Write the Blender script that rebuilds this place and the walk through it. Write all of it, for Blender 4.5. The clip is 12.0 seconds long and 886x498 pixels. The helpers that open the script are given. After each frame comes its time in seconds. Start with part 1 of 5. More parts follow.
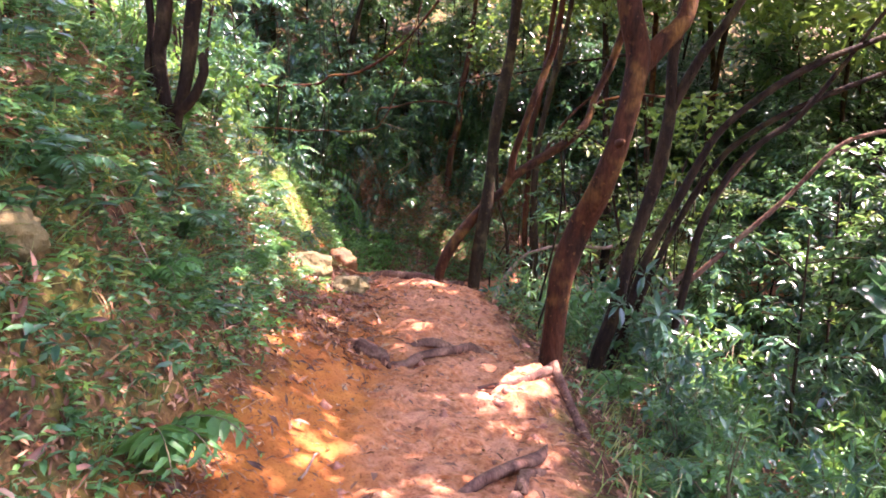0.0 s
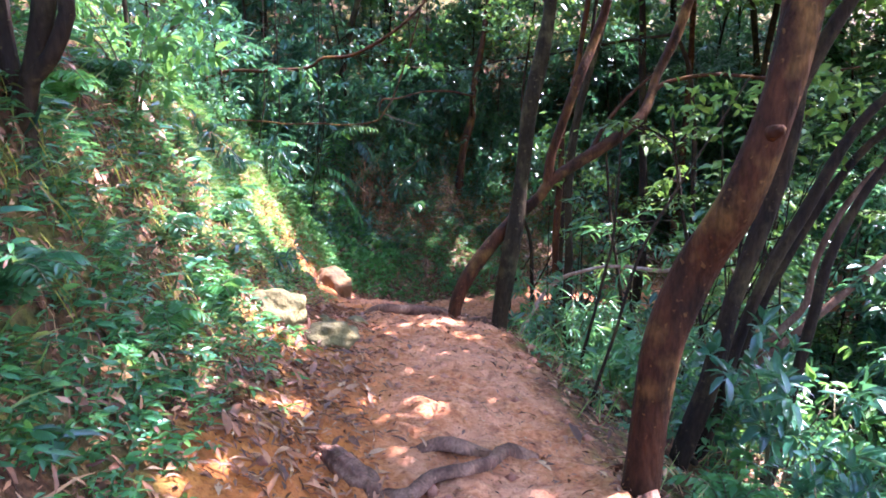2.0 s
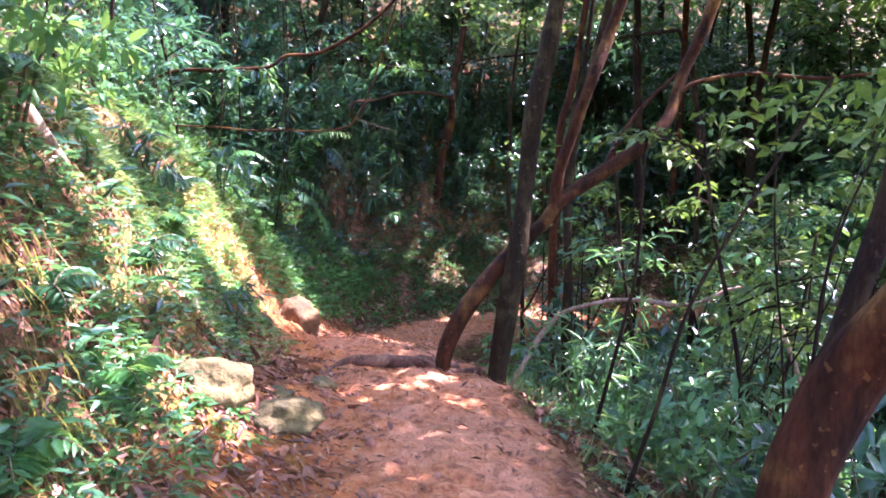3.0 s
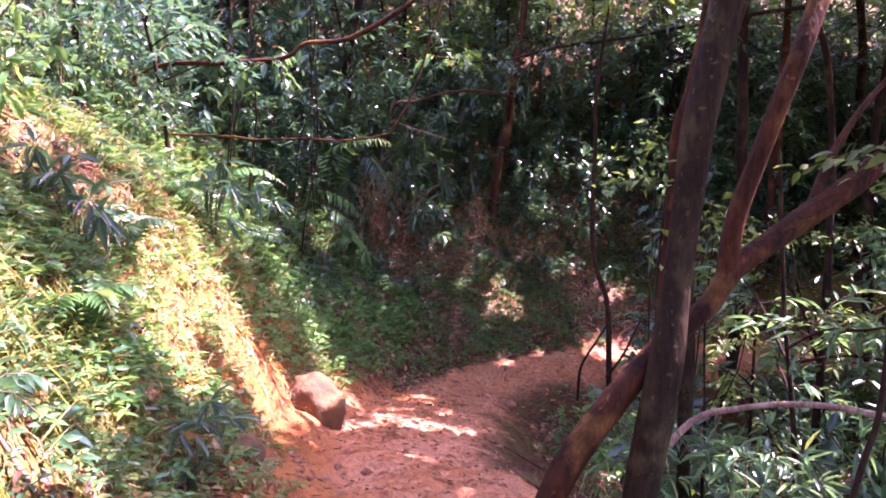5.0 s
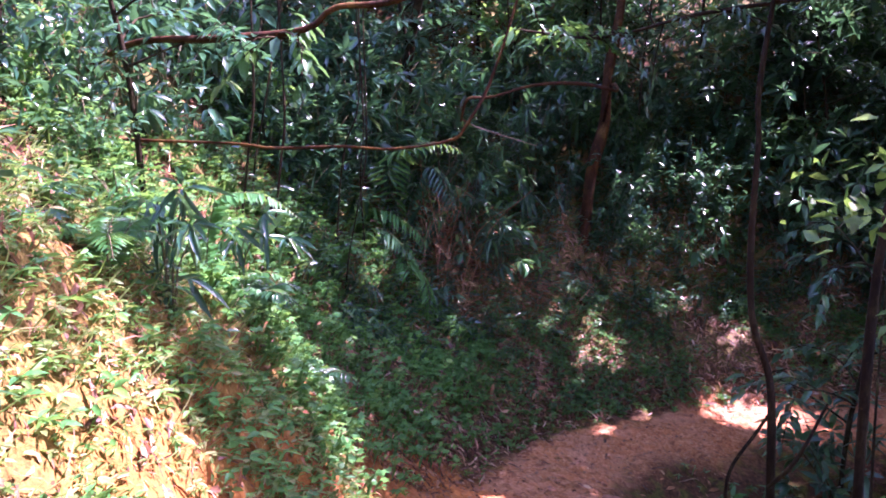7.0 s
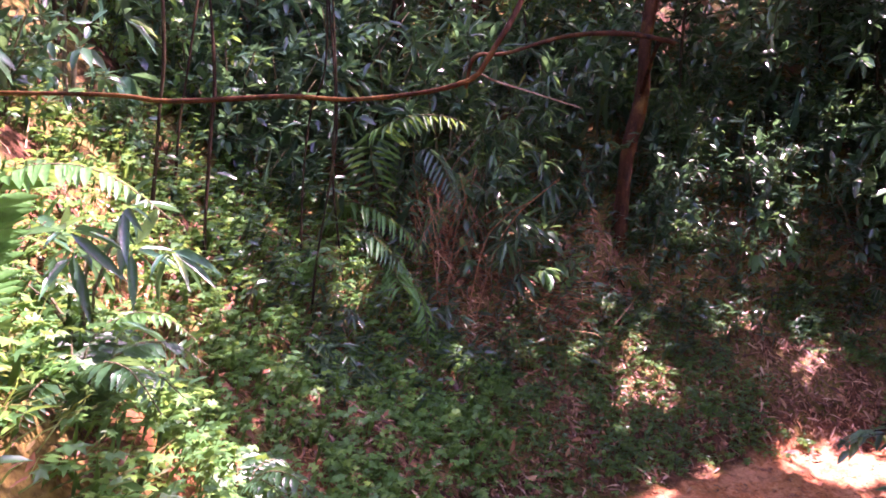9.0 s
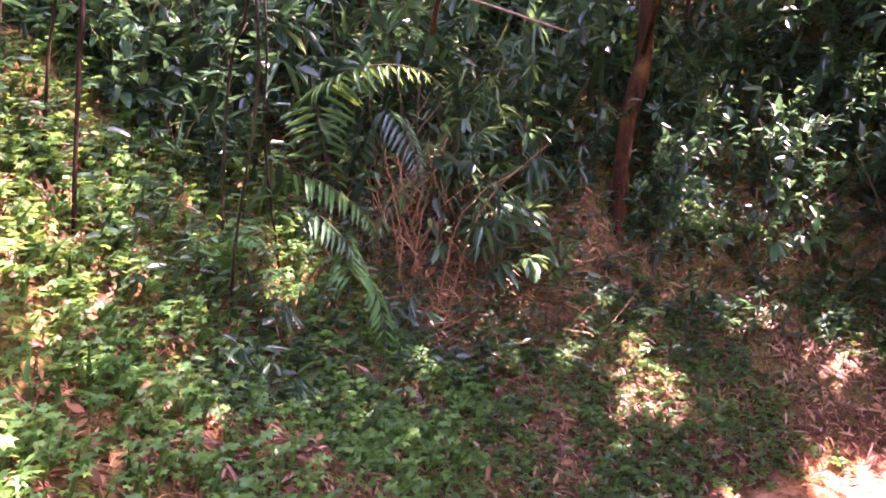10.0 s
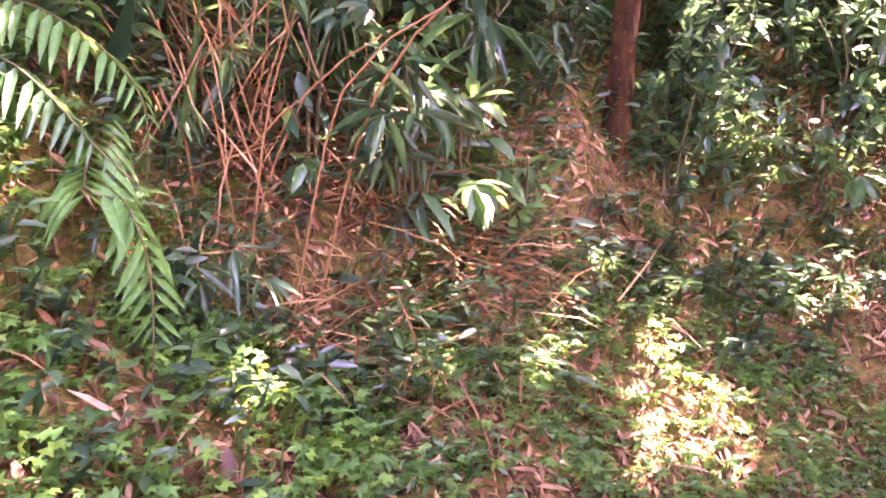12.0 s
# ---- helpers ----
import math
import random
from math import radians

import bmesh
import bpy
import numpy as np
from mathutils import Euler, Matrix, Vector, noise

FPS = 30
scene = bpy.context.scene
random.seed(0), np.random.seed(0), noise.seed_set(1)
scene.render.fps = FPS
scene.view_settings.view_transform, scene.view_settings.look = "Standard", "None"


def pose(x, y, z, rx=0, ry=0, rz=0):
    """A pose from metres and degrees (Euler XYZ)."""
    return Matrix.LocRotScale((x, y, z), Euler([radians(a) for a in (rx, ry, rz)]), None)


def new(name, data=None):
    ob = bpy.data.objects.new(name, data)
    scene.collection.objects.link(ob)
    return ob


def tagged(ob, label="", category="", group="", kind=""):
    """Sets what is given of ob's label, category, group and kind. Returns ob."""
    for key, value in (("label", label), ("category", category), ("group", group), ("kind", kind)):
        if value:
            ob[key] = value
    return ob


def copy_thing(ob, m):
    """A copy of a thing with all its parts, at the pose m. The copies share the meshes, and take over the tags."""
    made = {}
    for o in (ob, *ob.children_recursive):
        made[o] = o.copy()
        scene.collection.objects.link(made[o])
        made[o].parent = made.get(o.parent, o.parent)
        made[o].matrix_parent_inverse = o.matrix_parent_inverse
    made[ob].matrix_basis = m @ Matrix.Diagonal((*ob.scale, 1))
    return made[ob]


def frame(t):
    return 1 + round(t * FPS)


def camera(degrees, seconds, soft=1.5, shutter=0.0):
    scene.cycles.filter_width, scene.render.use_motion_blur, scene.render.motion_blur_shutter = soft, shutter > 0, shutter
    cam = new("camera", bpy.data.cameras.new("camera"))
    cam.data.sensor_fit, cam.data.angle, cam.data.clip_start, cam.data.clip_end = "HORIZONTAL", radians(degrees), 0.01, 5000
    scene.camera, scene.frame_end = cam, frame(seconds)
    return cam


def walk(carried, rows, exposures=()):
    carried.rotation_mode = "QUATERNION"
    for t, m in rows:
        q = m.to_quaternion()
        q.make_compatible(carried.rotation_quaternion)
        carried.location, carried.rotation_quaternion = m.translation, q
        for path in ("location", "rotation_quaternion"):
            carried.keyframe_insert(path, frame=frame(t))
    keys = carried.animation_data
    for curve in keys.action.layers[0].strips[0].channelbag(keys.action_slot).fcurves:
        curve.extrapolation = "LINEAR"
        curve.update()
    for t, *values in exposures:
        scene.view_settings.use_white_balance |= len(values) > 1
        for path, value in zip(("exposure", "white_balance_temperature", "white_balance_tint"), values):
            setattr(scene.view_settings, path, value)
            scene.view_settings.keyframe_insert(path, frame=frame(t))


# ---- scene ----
cam = camera(55.3, 12.0, 1.8)
METRES, EYE, TILT, LEAN, TURN = 14.0, 1.5, -9.0, 0.0, 0.0
ROWS = [
    (0.0, 0.0, 0.0, 0.0, -0.0, 0.0, 0.0),
    (0.5, 0.005, 0.0318, 0.0061, 1.62, -0.11, -0.15),
    (1.0, 0.0019, 0.0646, 0.0077, 2.85, -0.23, -0.34),
    (1.5, -0.0001, 0.1073, 0.0105, 1.61, -0.32, -0.16),
    (2.0, -0.0047, 0.141, 0.0158, 0.54, -0.18, 0.03),
    (2.5, -0.01, 0.185, 0.0213, -0.41, -0.17, 0.31),
    (3.0, -0.0106, 0.2235, 0.032, -1.23, -0.14, 0.39),
    (5.0, -0.0208, 0.3772, 0.0584, 1.74, -0.12, 0.37),
    (5.5, -0.0138, 0.4176, 0.069, 4.12, -0.0, 0.14),
    (6.0, -0.0182, 0.4567, 0.072, 5.87, -0.04, -0.08),
    (6.5, -0.0225, 0.4975, 0.077, 5.83, -0.03, -0.01),
    (7.0, -0.034, 0.538, 0.0811, 6.52, 0.09, -0.0),
    (9.0, -0.0556, 0.6914, 0.086, 6.1, 0.05, 0.63),
    (9.5, -0.0548, 0.7322, 0.0837, 5.84, 0.04, 0.65),
    (10.0, -0.0489, 0.7778, 0.0777, 5.8, -0.02, 0.68),
    (10.5, -0.0522, 0.8201, 0.0771, 5.7, -0.03, 0.75),
    (11.0, -0.0488, 0.8691, 0.0689, 5.21, -0.08, 0.88),
    (11.5, -0.0487, 0.9286, 0.0591, 4.28, -0.28, 0.89),
    (12.0, -0.046, 0.9812, 0.054, 2.79, -0.15, 1.11),
]
walk(cam, [(t, pose(0, 0, EYE, TILT, LEAN, TURN) @ pose(METRES * x, METRES * y, METRES * z, 90 + pitch, roll, yaw)) for t, x, y, z, yaw, pitch, roll in ROWS],
     exposures=[(0.0, 3.65, 6900, 60), (0.7, 3.66, 6000, 50), (2.0, 3.7, 5550, 40), (2.6, 3.68, 5600, 46), (3.1, 3.68, 5950, 60), (5.0, 3.62, 6450, 92), (5.6, 3.45, 6150, 90), (7.0, 3.3, 5750, 77), (9.0, 3.68, 6800, 97), (9.6, 4.08, 7000, 97), (10.5, 4.85, 7300, 93), (12.0, 5.72, 7800, 98)])

# ---- light ----
SUN = Vector((0.52, 0.20, 0.83)).normalized()
world = bpy.data.worlds.new("sky")
scene.world = world
world.use_nodes = True
wn = world.node_tree
sky = wn.nodes.new("ShaderNodeTexSky")
sky.sky_type, sky.sun_disc = "NISHITA", False
sky.sun_elevation = math.asin(SUN.z)
sky.sun_rotation = math.atan2(SUN.x, SUN.y)
sky.air_density, sky.dust_density = 1.0, 1.0
wn.links.new(sky.outputs[0], wn.nodes["Background"].inputs[0])
wn.nodes["Background"].inputs[1].default_value = 0.15
sun_data = bpy.data.lights.new("sun", "SUN")
sun_data.energy, sun_data.angle, sun_data.color = 3.3, radians(0.53), (1.0, 0.95, 0.88)
sun = new("sun", sun_data)
sun.rotation_mode = "QUATERNION"
sun.rotation_quaternion = SUN.to_track_quat("Z", "Y")
sun.location = (8, 4, 20)


# ---- materials ----
def mat(name):
    m = bpy.data.materials.new(name)
    m.use_nodes = True
    return m, m.node_tree, m.node_tree.nodes["Principled BSDF"]


def nd(nt, kind, **values):
    n = nt.nodes.new(kind)
    for k, v in values.items():
        n.inputs[k].default_value = v
    return n


def ramp(nt, fac, stops):
    r = nt.nodes.new("ShaderNodeValToRGB")
    while len(r.color_ramp.elements) < len(stops):
        r.color_ramp.elements.new(0.5)
    for e, (p, c) in zip(r.color_ramp.elements, stops):
        e.position, e.color = p, (*c, 1)
    nt.links.new(fac, r.inputs[0])
    return r.outputs[0]


def mixc(nt, fac, a, b, mode="MIX"):
    m = nt.nodes.new("ShaderNodeMix")
    m.data_type, m.blend_type = "RGBA", mode
    for sock, v in ((m.inputs[0], fac), (m.inputs[6], a), (m.inputs[7], b)):
        if isinstance(v, (int, float)):
            sock.default_value = v
        elif isinstance(v, tuple):
            sock.default_value = (*v, 1)
        else:
            nt.links.new(v, sock)
    return m.outputs[2]


def noise_tex(nt, scale, detail=4.0, stretch=None):
    co = nt.nodes.new("ShaderNodeTexCoord").outputs["Object"]
    if stretch:
        mp = nt.nodes.new("ShaderNodeMapping")
        mp.inputs["Scale"].default_value = stretch
        nt.links.new(co, mp.inputs[0])
        co = mp.outputs[0]
    n = nd(nt, "ShaderNodeTexNoise", Scale=scale, Detail=detail)
    nt.links.new(co, n.inputs["Vector"])
    return n.outputs[0]


def bump(nt, bs, height, strength, dist):
    b = nd(nt, "ShaderNodeBump", Strength=strength, Distance=dist)
    nt.links.new(height, b.inputs["Height"])
    nt.links.new(b.outputs[0], bs.inputs["Normal"])


def leaf_mat(name, stops, rough=0.42, through_light=0.35, tint=(0.25, 0.45, 0.07), sheen=0.5):
    """Waxy leaf: colour by island, some light passing through the blade."""
    m, nt, bs = mat(name)
    geo = nt.nodes.new("ShaderNodeNewGeometry")
    col = ramp(nt, geo.outputs["Random Per Island"], stops)
    info = nt.nodes.new("ShaderNodeObjectInfo")
    hsv = nt.nodes.new("ShaderNodeHueSaturation")
    mr = nd(nt, "ShaderNodeMapRange")
    mr.inputs[3].default_value, mr.inputs[4].default_value = 0.75, 1.25
    nt.links.new(info.outputs["Random"], mr.inputs[0])
    nt.links.new(mr.outputs[0], hsv.inputs["Value"])
    nt.links.new(col, hsv.inputs["Color"])
    blotch = ramp(nt, noise_tex(nt, 60.0, 2.0), [(0.35, (0.75, 0.75, 0.75)), (0.65, (1.15, 1.15, 1.1))])
    c = mixc(nt, 1.0, hsv.outputs[0], blotch, "MULTIPLY")
    nt.links.new(c, bs.inputs["Base Color"])
    bs.inputs["Roughness"].default_value = rough
    bs.inputs["Specular IOR Level"].default_value = sheen
    tr = nt.nodes.new("ShaderNodeBsdfTranslucent")
    nt.links.new(mixc(nt, 0.6, c, tint), tr.inputs[0])
    mx = nt.nodes.new("ShaderNodeMixShader")
    mx.inputs[0].default_value = through_light
    nt.links.new(bs.outputs[0], mx.inputs[1])
    nt.links.new(tr.outputs[0], mx.inputs[2])
    nt.links.new(mx.outputs[0], nt.nodes["Material Output"].inputs[0])
    return m


def bark_mat(name, dark, light, lichen, scale=14.0):
    m, nt, bs = mat(name)
    grain = noise_tex(nt, scale, 6.0, (1, 1, 0.22))
    spots = noise_tex(nt, 5.0, 5.0)
    c = ramp(nt, grain, [(0.3, dark), (0.7, light)])
    c = mixc(nt, ramp(nt, spots, [(0.52, (0, 0, 0)), (0.68, (1, 1, 1))]), c, lichen)
    nt.links.new(c, bs.inputs["Base Color"])
    bs.inputs["Roughness"].default_value = 0.8
    bs.inputs["Specular IOR Level"].default_value = 0.12
    c = mixc(nt, 0.7, c, ramp(nt, noise_tex(nt, scale * 5, 6.0, (1, 1, 0.35)), [(0.35, (0.45, 0.42, 0.4)), (0.6, (1, 1, 1))]), "MULTIPLY")
    c = mixc(nt, ramp(nt, noise_tex(nt, 34.0, 2.0), [(0.66, (0, 0, 0)), (0.72, (0.4, 0.4, 0.4))]), c, tuple(min(1.0, 1.5 * v) for v in lichen))
    nt.links.new(c, bs.inputs["Base Color"])
    bump(nt, bs, noise_tex(nt, scale * 2.2, 8.0, (1, 1, 0.3)), 0.7, 0.02)
    return m


def plain_mat(name, dark, light, scale=9.0, rough=0.85, strength=0.5):
    m, nt, bs = mat(name)
    c = ramp(nt, noise_tex(nt, scale, 6.0), [(0.32, dark), (0.68, light)])
    nt.links.new(c, bs.inputs["Base Color"])
    bs.inputs["Roughness"].default_value = rough
    bump(nt, bs, noise_tex(nt, scale * 3, 8.0), strength, 0.03)
    return m


def litter_mat(name, stops):
    m, nt, bs = mat(name)
    geo = nt.nodes.new("ShaderNodeNewGeometry")
    c = ramp(nt, geo.outputs["Random Per Island"], stops)
    c = mixc(nt, 1.0, c, ramp(nt, noise_tex(nt, 45.0), [(0.3, (0.7, 0.7, 0.7)), (0.7, (1.1, 1.1, 1.1))]), "MULTIPLY")
    nt.links.new(c, bs.inputs["Base Color"])
    bs.inputs["Roughness"].default_value = 0.6
    return m


def earth_mat():
    """Red earth where feet tread, orange clay on the cut shelf, moss and brown humus elsewhere."""
    m, nt, bs = mat("earth")

    def attr(n):
        a = nt.nodes.new("ShaderNodeAttribute")
        a.attribute_name = n
        return a.outputs["Fac"]
    fine, mid, big = noise_tex(nt, 28.0, 8.0), noise_tex(nt, 6.0, 6.0), noise_tex(nt, 1.6, 4.0)
    humus = ramp(nt, fine, [(0.3, (0.035, 0.016, 0.008)), (0.55, (0.115, 0.05, 0.022)), (0.75, (0.22, 0.1, 0.042))])
    moss = ramp(nt, fine, [(0.3, (0.035, 0.04, 0.008)), (0.7, (0.14, 0.125, 0.02))])
    humus = mixc(nt, ramp(nt, mid, [(0.48, (0, 0, 0)), (0.6, (1, 1, 1))]), humus, moss)
    tread = ramp(nt, fine, [(0.28, (0.24, 0.07, 0.026)), (0.48, (0.5, 0.19, 0.076)), (0.72, (0.68, 0.33, 0.165))])
    tread = mixc(nt, ramp(nt, mid, [(0.4, (0, 0, 0)), (0.7, (0.6, 0.6, 0.6))]), tread, (0.42, 0.135, 0.042))
    tread = mixc(nt, ramp(nt, noise_tex(nt, 3.1, 5.0), [(0.45, (0, 0, 0)), (0.62, (0.55, 0.55, 0.55))]), tread, (0.56, 0.27, 0.15))
    tread = mixc(nt, ramp(nt, noise_tex(nt, 11.0, 7.0), [(0.56, (0, 0, 0)), (0.66, (0.6, 0.6, 0.6))]), tread, (0.17, 0.062, 0.03))
    clay = ramp(nt, mid, [(0.3, (0.32, 0.09, 0.018)), (0.7, (0.55, 0.19, 0.035))])
    lush = ramp(nt, fine, [(0.3, (0.06, 0.052, 0.012)), (0.7, (0.27, 0.22, 0.055))])
    humus = mixc(nt, attr("lush"), humus, lush)
    c = mixc(nt, attr("tread"), humus, tread)
    c = mixc(nt, attr("clay"), c, clay)
    grit = noise_tex(nt, 75.0, 6.0)
    c = mixc(nt, 0.75, c, ramp(nt, grit, [(0.32, (0.42, 0.36, 0.32)), (0.48, (1, 1, 1))]), "MULTIPLY")
    c = mixc(nt, 0.6, c, ramp(nt, big, [(0.3, (0.7, 0.7, 0.7)), (0.7, (1, 1, 1))]), "MULTIPLY")
    nt.links.new(c, bs.inputs["Base Color"])
    bs.inputs["Roughness"].default_value = 0.85
    bs.inputs["Specular IOR Level"].default_value = 0.2
    bump(nt, bs, mixc(nt, 0.5, fine, mid), 0.9, 0.035)
    return m


LEAF_DARK = leaf_mat("leaf_dark_green", [(0.0, (0.010, 0.05, 0.03)), (0.5, (0.018, 0.088, 0.05)), (0.9, (0.045, 0.15, 0.055)), (1.0, (0.13, 0.2, 0.045))], 0.28, 0.24, (0.14, 0.42, 0.13), sheen=0.7)
LEAF_MID = leaf_mat("leaf_mid_green", [(0.0, (0.018, 0.085, 0.035)), (0.6, (0.038, 0.16, 0.06)), (0.95, (0.09, 0.24, 0.055)), (1.0, (0.28, 0.25, 0.05))], 0.33, 0.33, (0.2, 0.45, 0.1), 0.6)
LEAF_FRESH = leaf_mat("leaf_fresh_green", [(0.0, (0.028, 0.15, 0.045)), (0.6, (0.058, 0.26, 0.06)), (1.0, (0.15, 0.35, 0.06))], 0.48, 0.42)
LEAF_CANOPY = leaf_mat("leaf_canopy", [(0.0, (0.04, 0.10, 0.02)), (0.6, (0.09, 0.2, 0.03)), (1.0, (0.2, 0.3, 0.05))], 0.45, 0.3)
GRASS = leaf_mat("grass_blade", [(0.0, (0.07, 0.15, 0.03)), (0.6, (0.16, 0.24, 0.06)), (1.0, (0.36, 0.33, 0.14))], 0.5, 0.4)
MOSS = leaf_mat("moss_strand", [(0.0, (0.07, 0.08, 0.012)), (0.6, (0.19, 0.19, 0.025)), (1.0, (0.34, 0.32, 0.05))], 0.7, 0.25, (0.3, 0.32, 0.05), 0.2)
STRAW = litter_mat("dry_straw", [(0.0, (0.12, 0.042, 0.015)), (0.6, (0.31, 0.13, 0.05)), (1.0, (0.5, 0.29, 0.13))])
LITTER = litter_mat("dead_leaf", [(0.0, (0.06, 0.02, 0.009)), (0.4, (0.18, 0.066, 0.025)), (0.8, (0.35, 0.145, 0.058)), (1.0, (0.5, 0.3, 0.15))])
LITTER_PALE = litter_mat("pale_dead_leaf", [(0.0, (0.2, 0.13, 0.035)), (0.5, (0.38, 0.28, 0.09)), (1.0, (0.5, 0.42, 0.2))])
LITTER_PINK = litter_mat("pinkish_dead_leaf", [(0.0, (0.11, 0.042, 0.022)), (0.5, (0.32, 0.15, 0.085)), (1.0, (0.55, 0.36, 0.23))])
BARK_RED = bark_mat("bark_red_brown", (0.016, 0.008, 0.004), (0.085, 0.03, 0.011), (0.15, 0.075, 0.02))
BARK_GREY = bark_mat("bark_grey_brown", (0.012, 0.009, 0.005), (0.042, 0.029, 0.013), (0.085, 0.075, 0.03))
BARK_DARK = bark_mat("bark_dark", (0.009, 0.006, 0.004), (0.036, 0.021, 0.01), (0.065, 0.046, 0.018))
BARK_PALE = bark_mat("bark_pale", (0.22, 0.13, 0.09), (0.45, 0.31, 0.22), (0.5, 0.4, 0.3))
BARK_TAN = bark_mat("bark_tan", (0.07, 0.035, 0.02), (0.19, 0.105, 0.065), (0.22, 0.16, 0.1))
ROOT = bark_mat("root_bark", (0.07, 0.035, 0.022), (0.22, 0.115, 0.075), (0.32, 0.18, 0.11), 20.0)
STONE = plain_mat("mossy_stone", (0.03, 0.028, 0.008), (0.17, 0.135, 0.045), 7.0, 0.9, 0.9)
OCHRE = plain_mat("ochre_stone", (0.05, 0.028, 0.01), (0.2, 0.1, 0.03), 5.0, 0.9, 0.9)
STEM = plain_mat("green_stem", (0.05, 0.06, 0.02), (0.14, 0.11, 0.05), 20.0)
EARTH = earth_mat()
CLOD = plain_mat("red_clod", (0.2, 0.075, 0.04), (0.42, 0.18, 0.10), 12.0)


# ---- mesh helpers ----
def quick(name, verts, faces, material, smooth=False):
    """A mesh from arrays of corners and of triangles or quads."""
    verts, faces = np.asarray(verts, np.float32), np.asarray(faces, np.int32)
    me = bpy.data.meshes.new(name)
    k = faces.shape[1]
    me.vertices.add(len(verts))
    me.vertices.foreach_set("co", verts.ravel())
    me.loops.add(faces.size)
    me.loops.foreach_set("vertex_index", faces.ravel())
    me.polygons.add(len(faces))
    me.polygons.foreach_set("loop_start", np.arange(0, faces.size, k, dtype=np.int32))
    me.polygons.foreach_set("loop_total", np.full(len(faces), k, np.int32))
    if smooth:
        me.polygons.foreach_set("use_smooth", np.ones(len(faces), bool))
    me.update(calc_edges=True)
    me.materials.append(material)
    return me


def thing(name, base, label, category, group=""):
    ob = new(name)
    ob.empty_display_size = 0.1
    ob.location = base
    return tagged(ob, label, category, group)


def part(name, geo, material, parent, label="", smooth=False):
    """One mesh under a thing; its corners are given in the thing's own space."""
    ob = new(name, quick(name, geo[0], geo[1], material, smooth))
    ob.parent = parent
    return tagged(ob, label)


def single(name, geo, material, base, label, category, group="", kind="", smooth=True):
    ob = new(name, quick(name, np.asarray(geo[0]) - np.array(base), geo[1], material, smooth))
    ob.location = base
    return tagged(ob, label, category, group, kind)


def join(*geos):
    vs, fs, n = [], [], 0
    for v, f in geos:
        vs.append(np.asarray(v)), fs.append(np.asarray(f) + n)
        n += len(v)
    return np.concatenate(vs), np.concatenate(fs)


def unit(a):
    return a / np.maximum(np.linalg.norm(a, axis=-1, keepdims=True), 1e-9)


def spline(points, step=0.08):
    """A smooth line through the points."""
    p = np.array(points, float)
    p = np.vstack([2 * p[0] - p[1], p, 2 * p[-1] - p[-2]])
    out = []
    for i in range(1, len(p) - 2):
        n = max(2, int(np.linalg.norm(p[i + 1] - p[i]) / step))
        t = np.linspace(0, 1, n, endpoint=False)[:, None]
        a, b, c, d = p[i - 1], p[i], p[i + 1], p[i + 2]
        out.append(0.5 * (2 * b + (c - a) * t + (2 * a - 5 * b + 4 * c - d) * t ** 2 + (3 * b - a - 3 * c + d) * t ** 3))
    return np.vstack([*out, p[-2:-1]])


def tube(points, r0, r1, sides=9, knots=0.12, seed=0, flare=0.0, step=0.08):
    """A tapered, slightly knotty limb; quads."""
    rng = np.random.default_rng(seed)
    line = spline(points, step)
    n = len(line)
    t = np.linspace(0, 1, n)
    tang = unit(np.gradient(line, axis=0))
    ref = np.array([0.3, 0.9, 0.1]) if abs(tang[0][1]) < 0.8 else np.array([1.0, 0, 0.1])
    side = unit(np.cross(tang, ref))
    up = np.cross(side, tang)
    rad = r0 + (r1 - r0) * t ** 0.8
    rad = rad * (1 + flare * np.exp(-t * n * step / 0.12))
    ang = np.linspace(0, 2 * np.pi, sides, endpoint=False)
    wob = 1 + knots * (rng.random((n, sides)) - 0.5)
    for _ in range(2):
        wob[1:-1] = (wob[:-2] + 2 * wob[1:-1] + wob[2:]) / 4
    low = 1 + knots * 0.8 * np.sin(t[:, None] * n * step * 5 + rng.random() * 6 + 0.7 * np.cos(ang)[None])
    lobes = 1 + knots * 0.6 * np.cos(3 * ang + rng.random() * 6)[None] * (1 + 2 * flare * np.exp(-t * n * step / 0.2))[:, None]
    r = rad[:, None] * wob * low * lobes
    v = line[:, None] + r[..., None] * (np.cos(ang)[None, :, None] * side[:, None] + np.sin(ang)[None, :, None] * up[:, None])
    i, j = np.meshgrid(np.arange(n - 1), np.arange(sides), indexing="ij")
    a, b = i * sides + j, i * sides + (j + 1) % sides
    f = np.stack([a, b, b + sides, a + sides], -1).reshape(-1, 4)
    v = np.vstack([v.reshape(-1, 3), line[-1] + tang[-1] * rad[-1] * 0.6])
    tip, last = len(v) - 1, (n - 1) * sides
    k = np.arange(0, sides - 1, 2)
    cap = np.stack([last + k, last + (k + 1) % sides, last + (k + 2) % sides, np.full(len(k), tip)], -1)
    return v, np.vstack([f, cap])


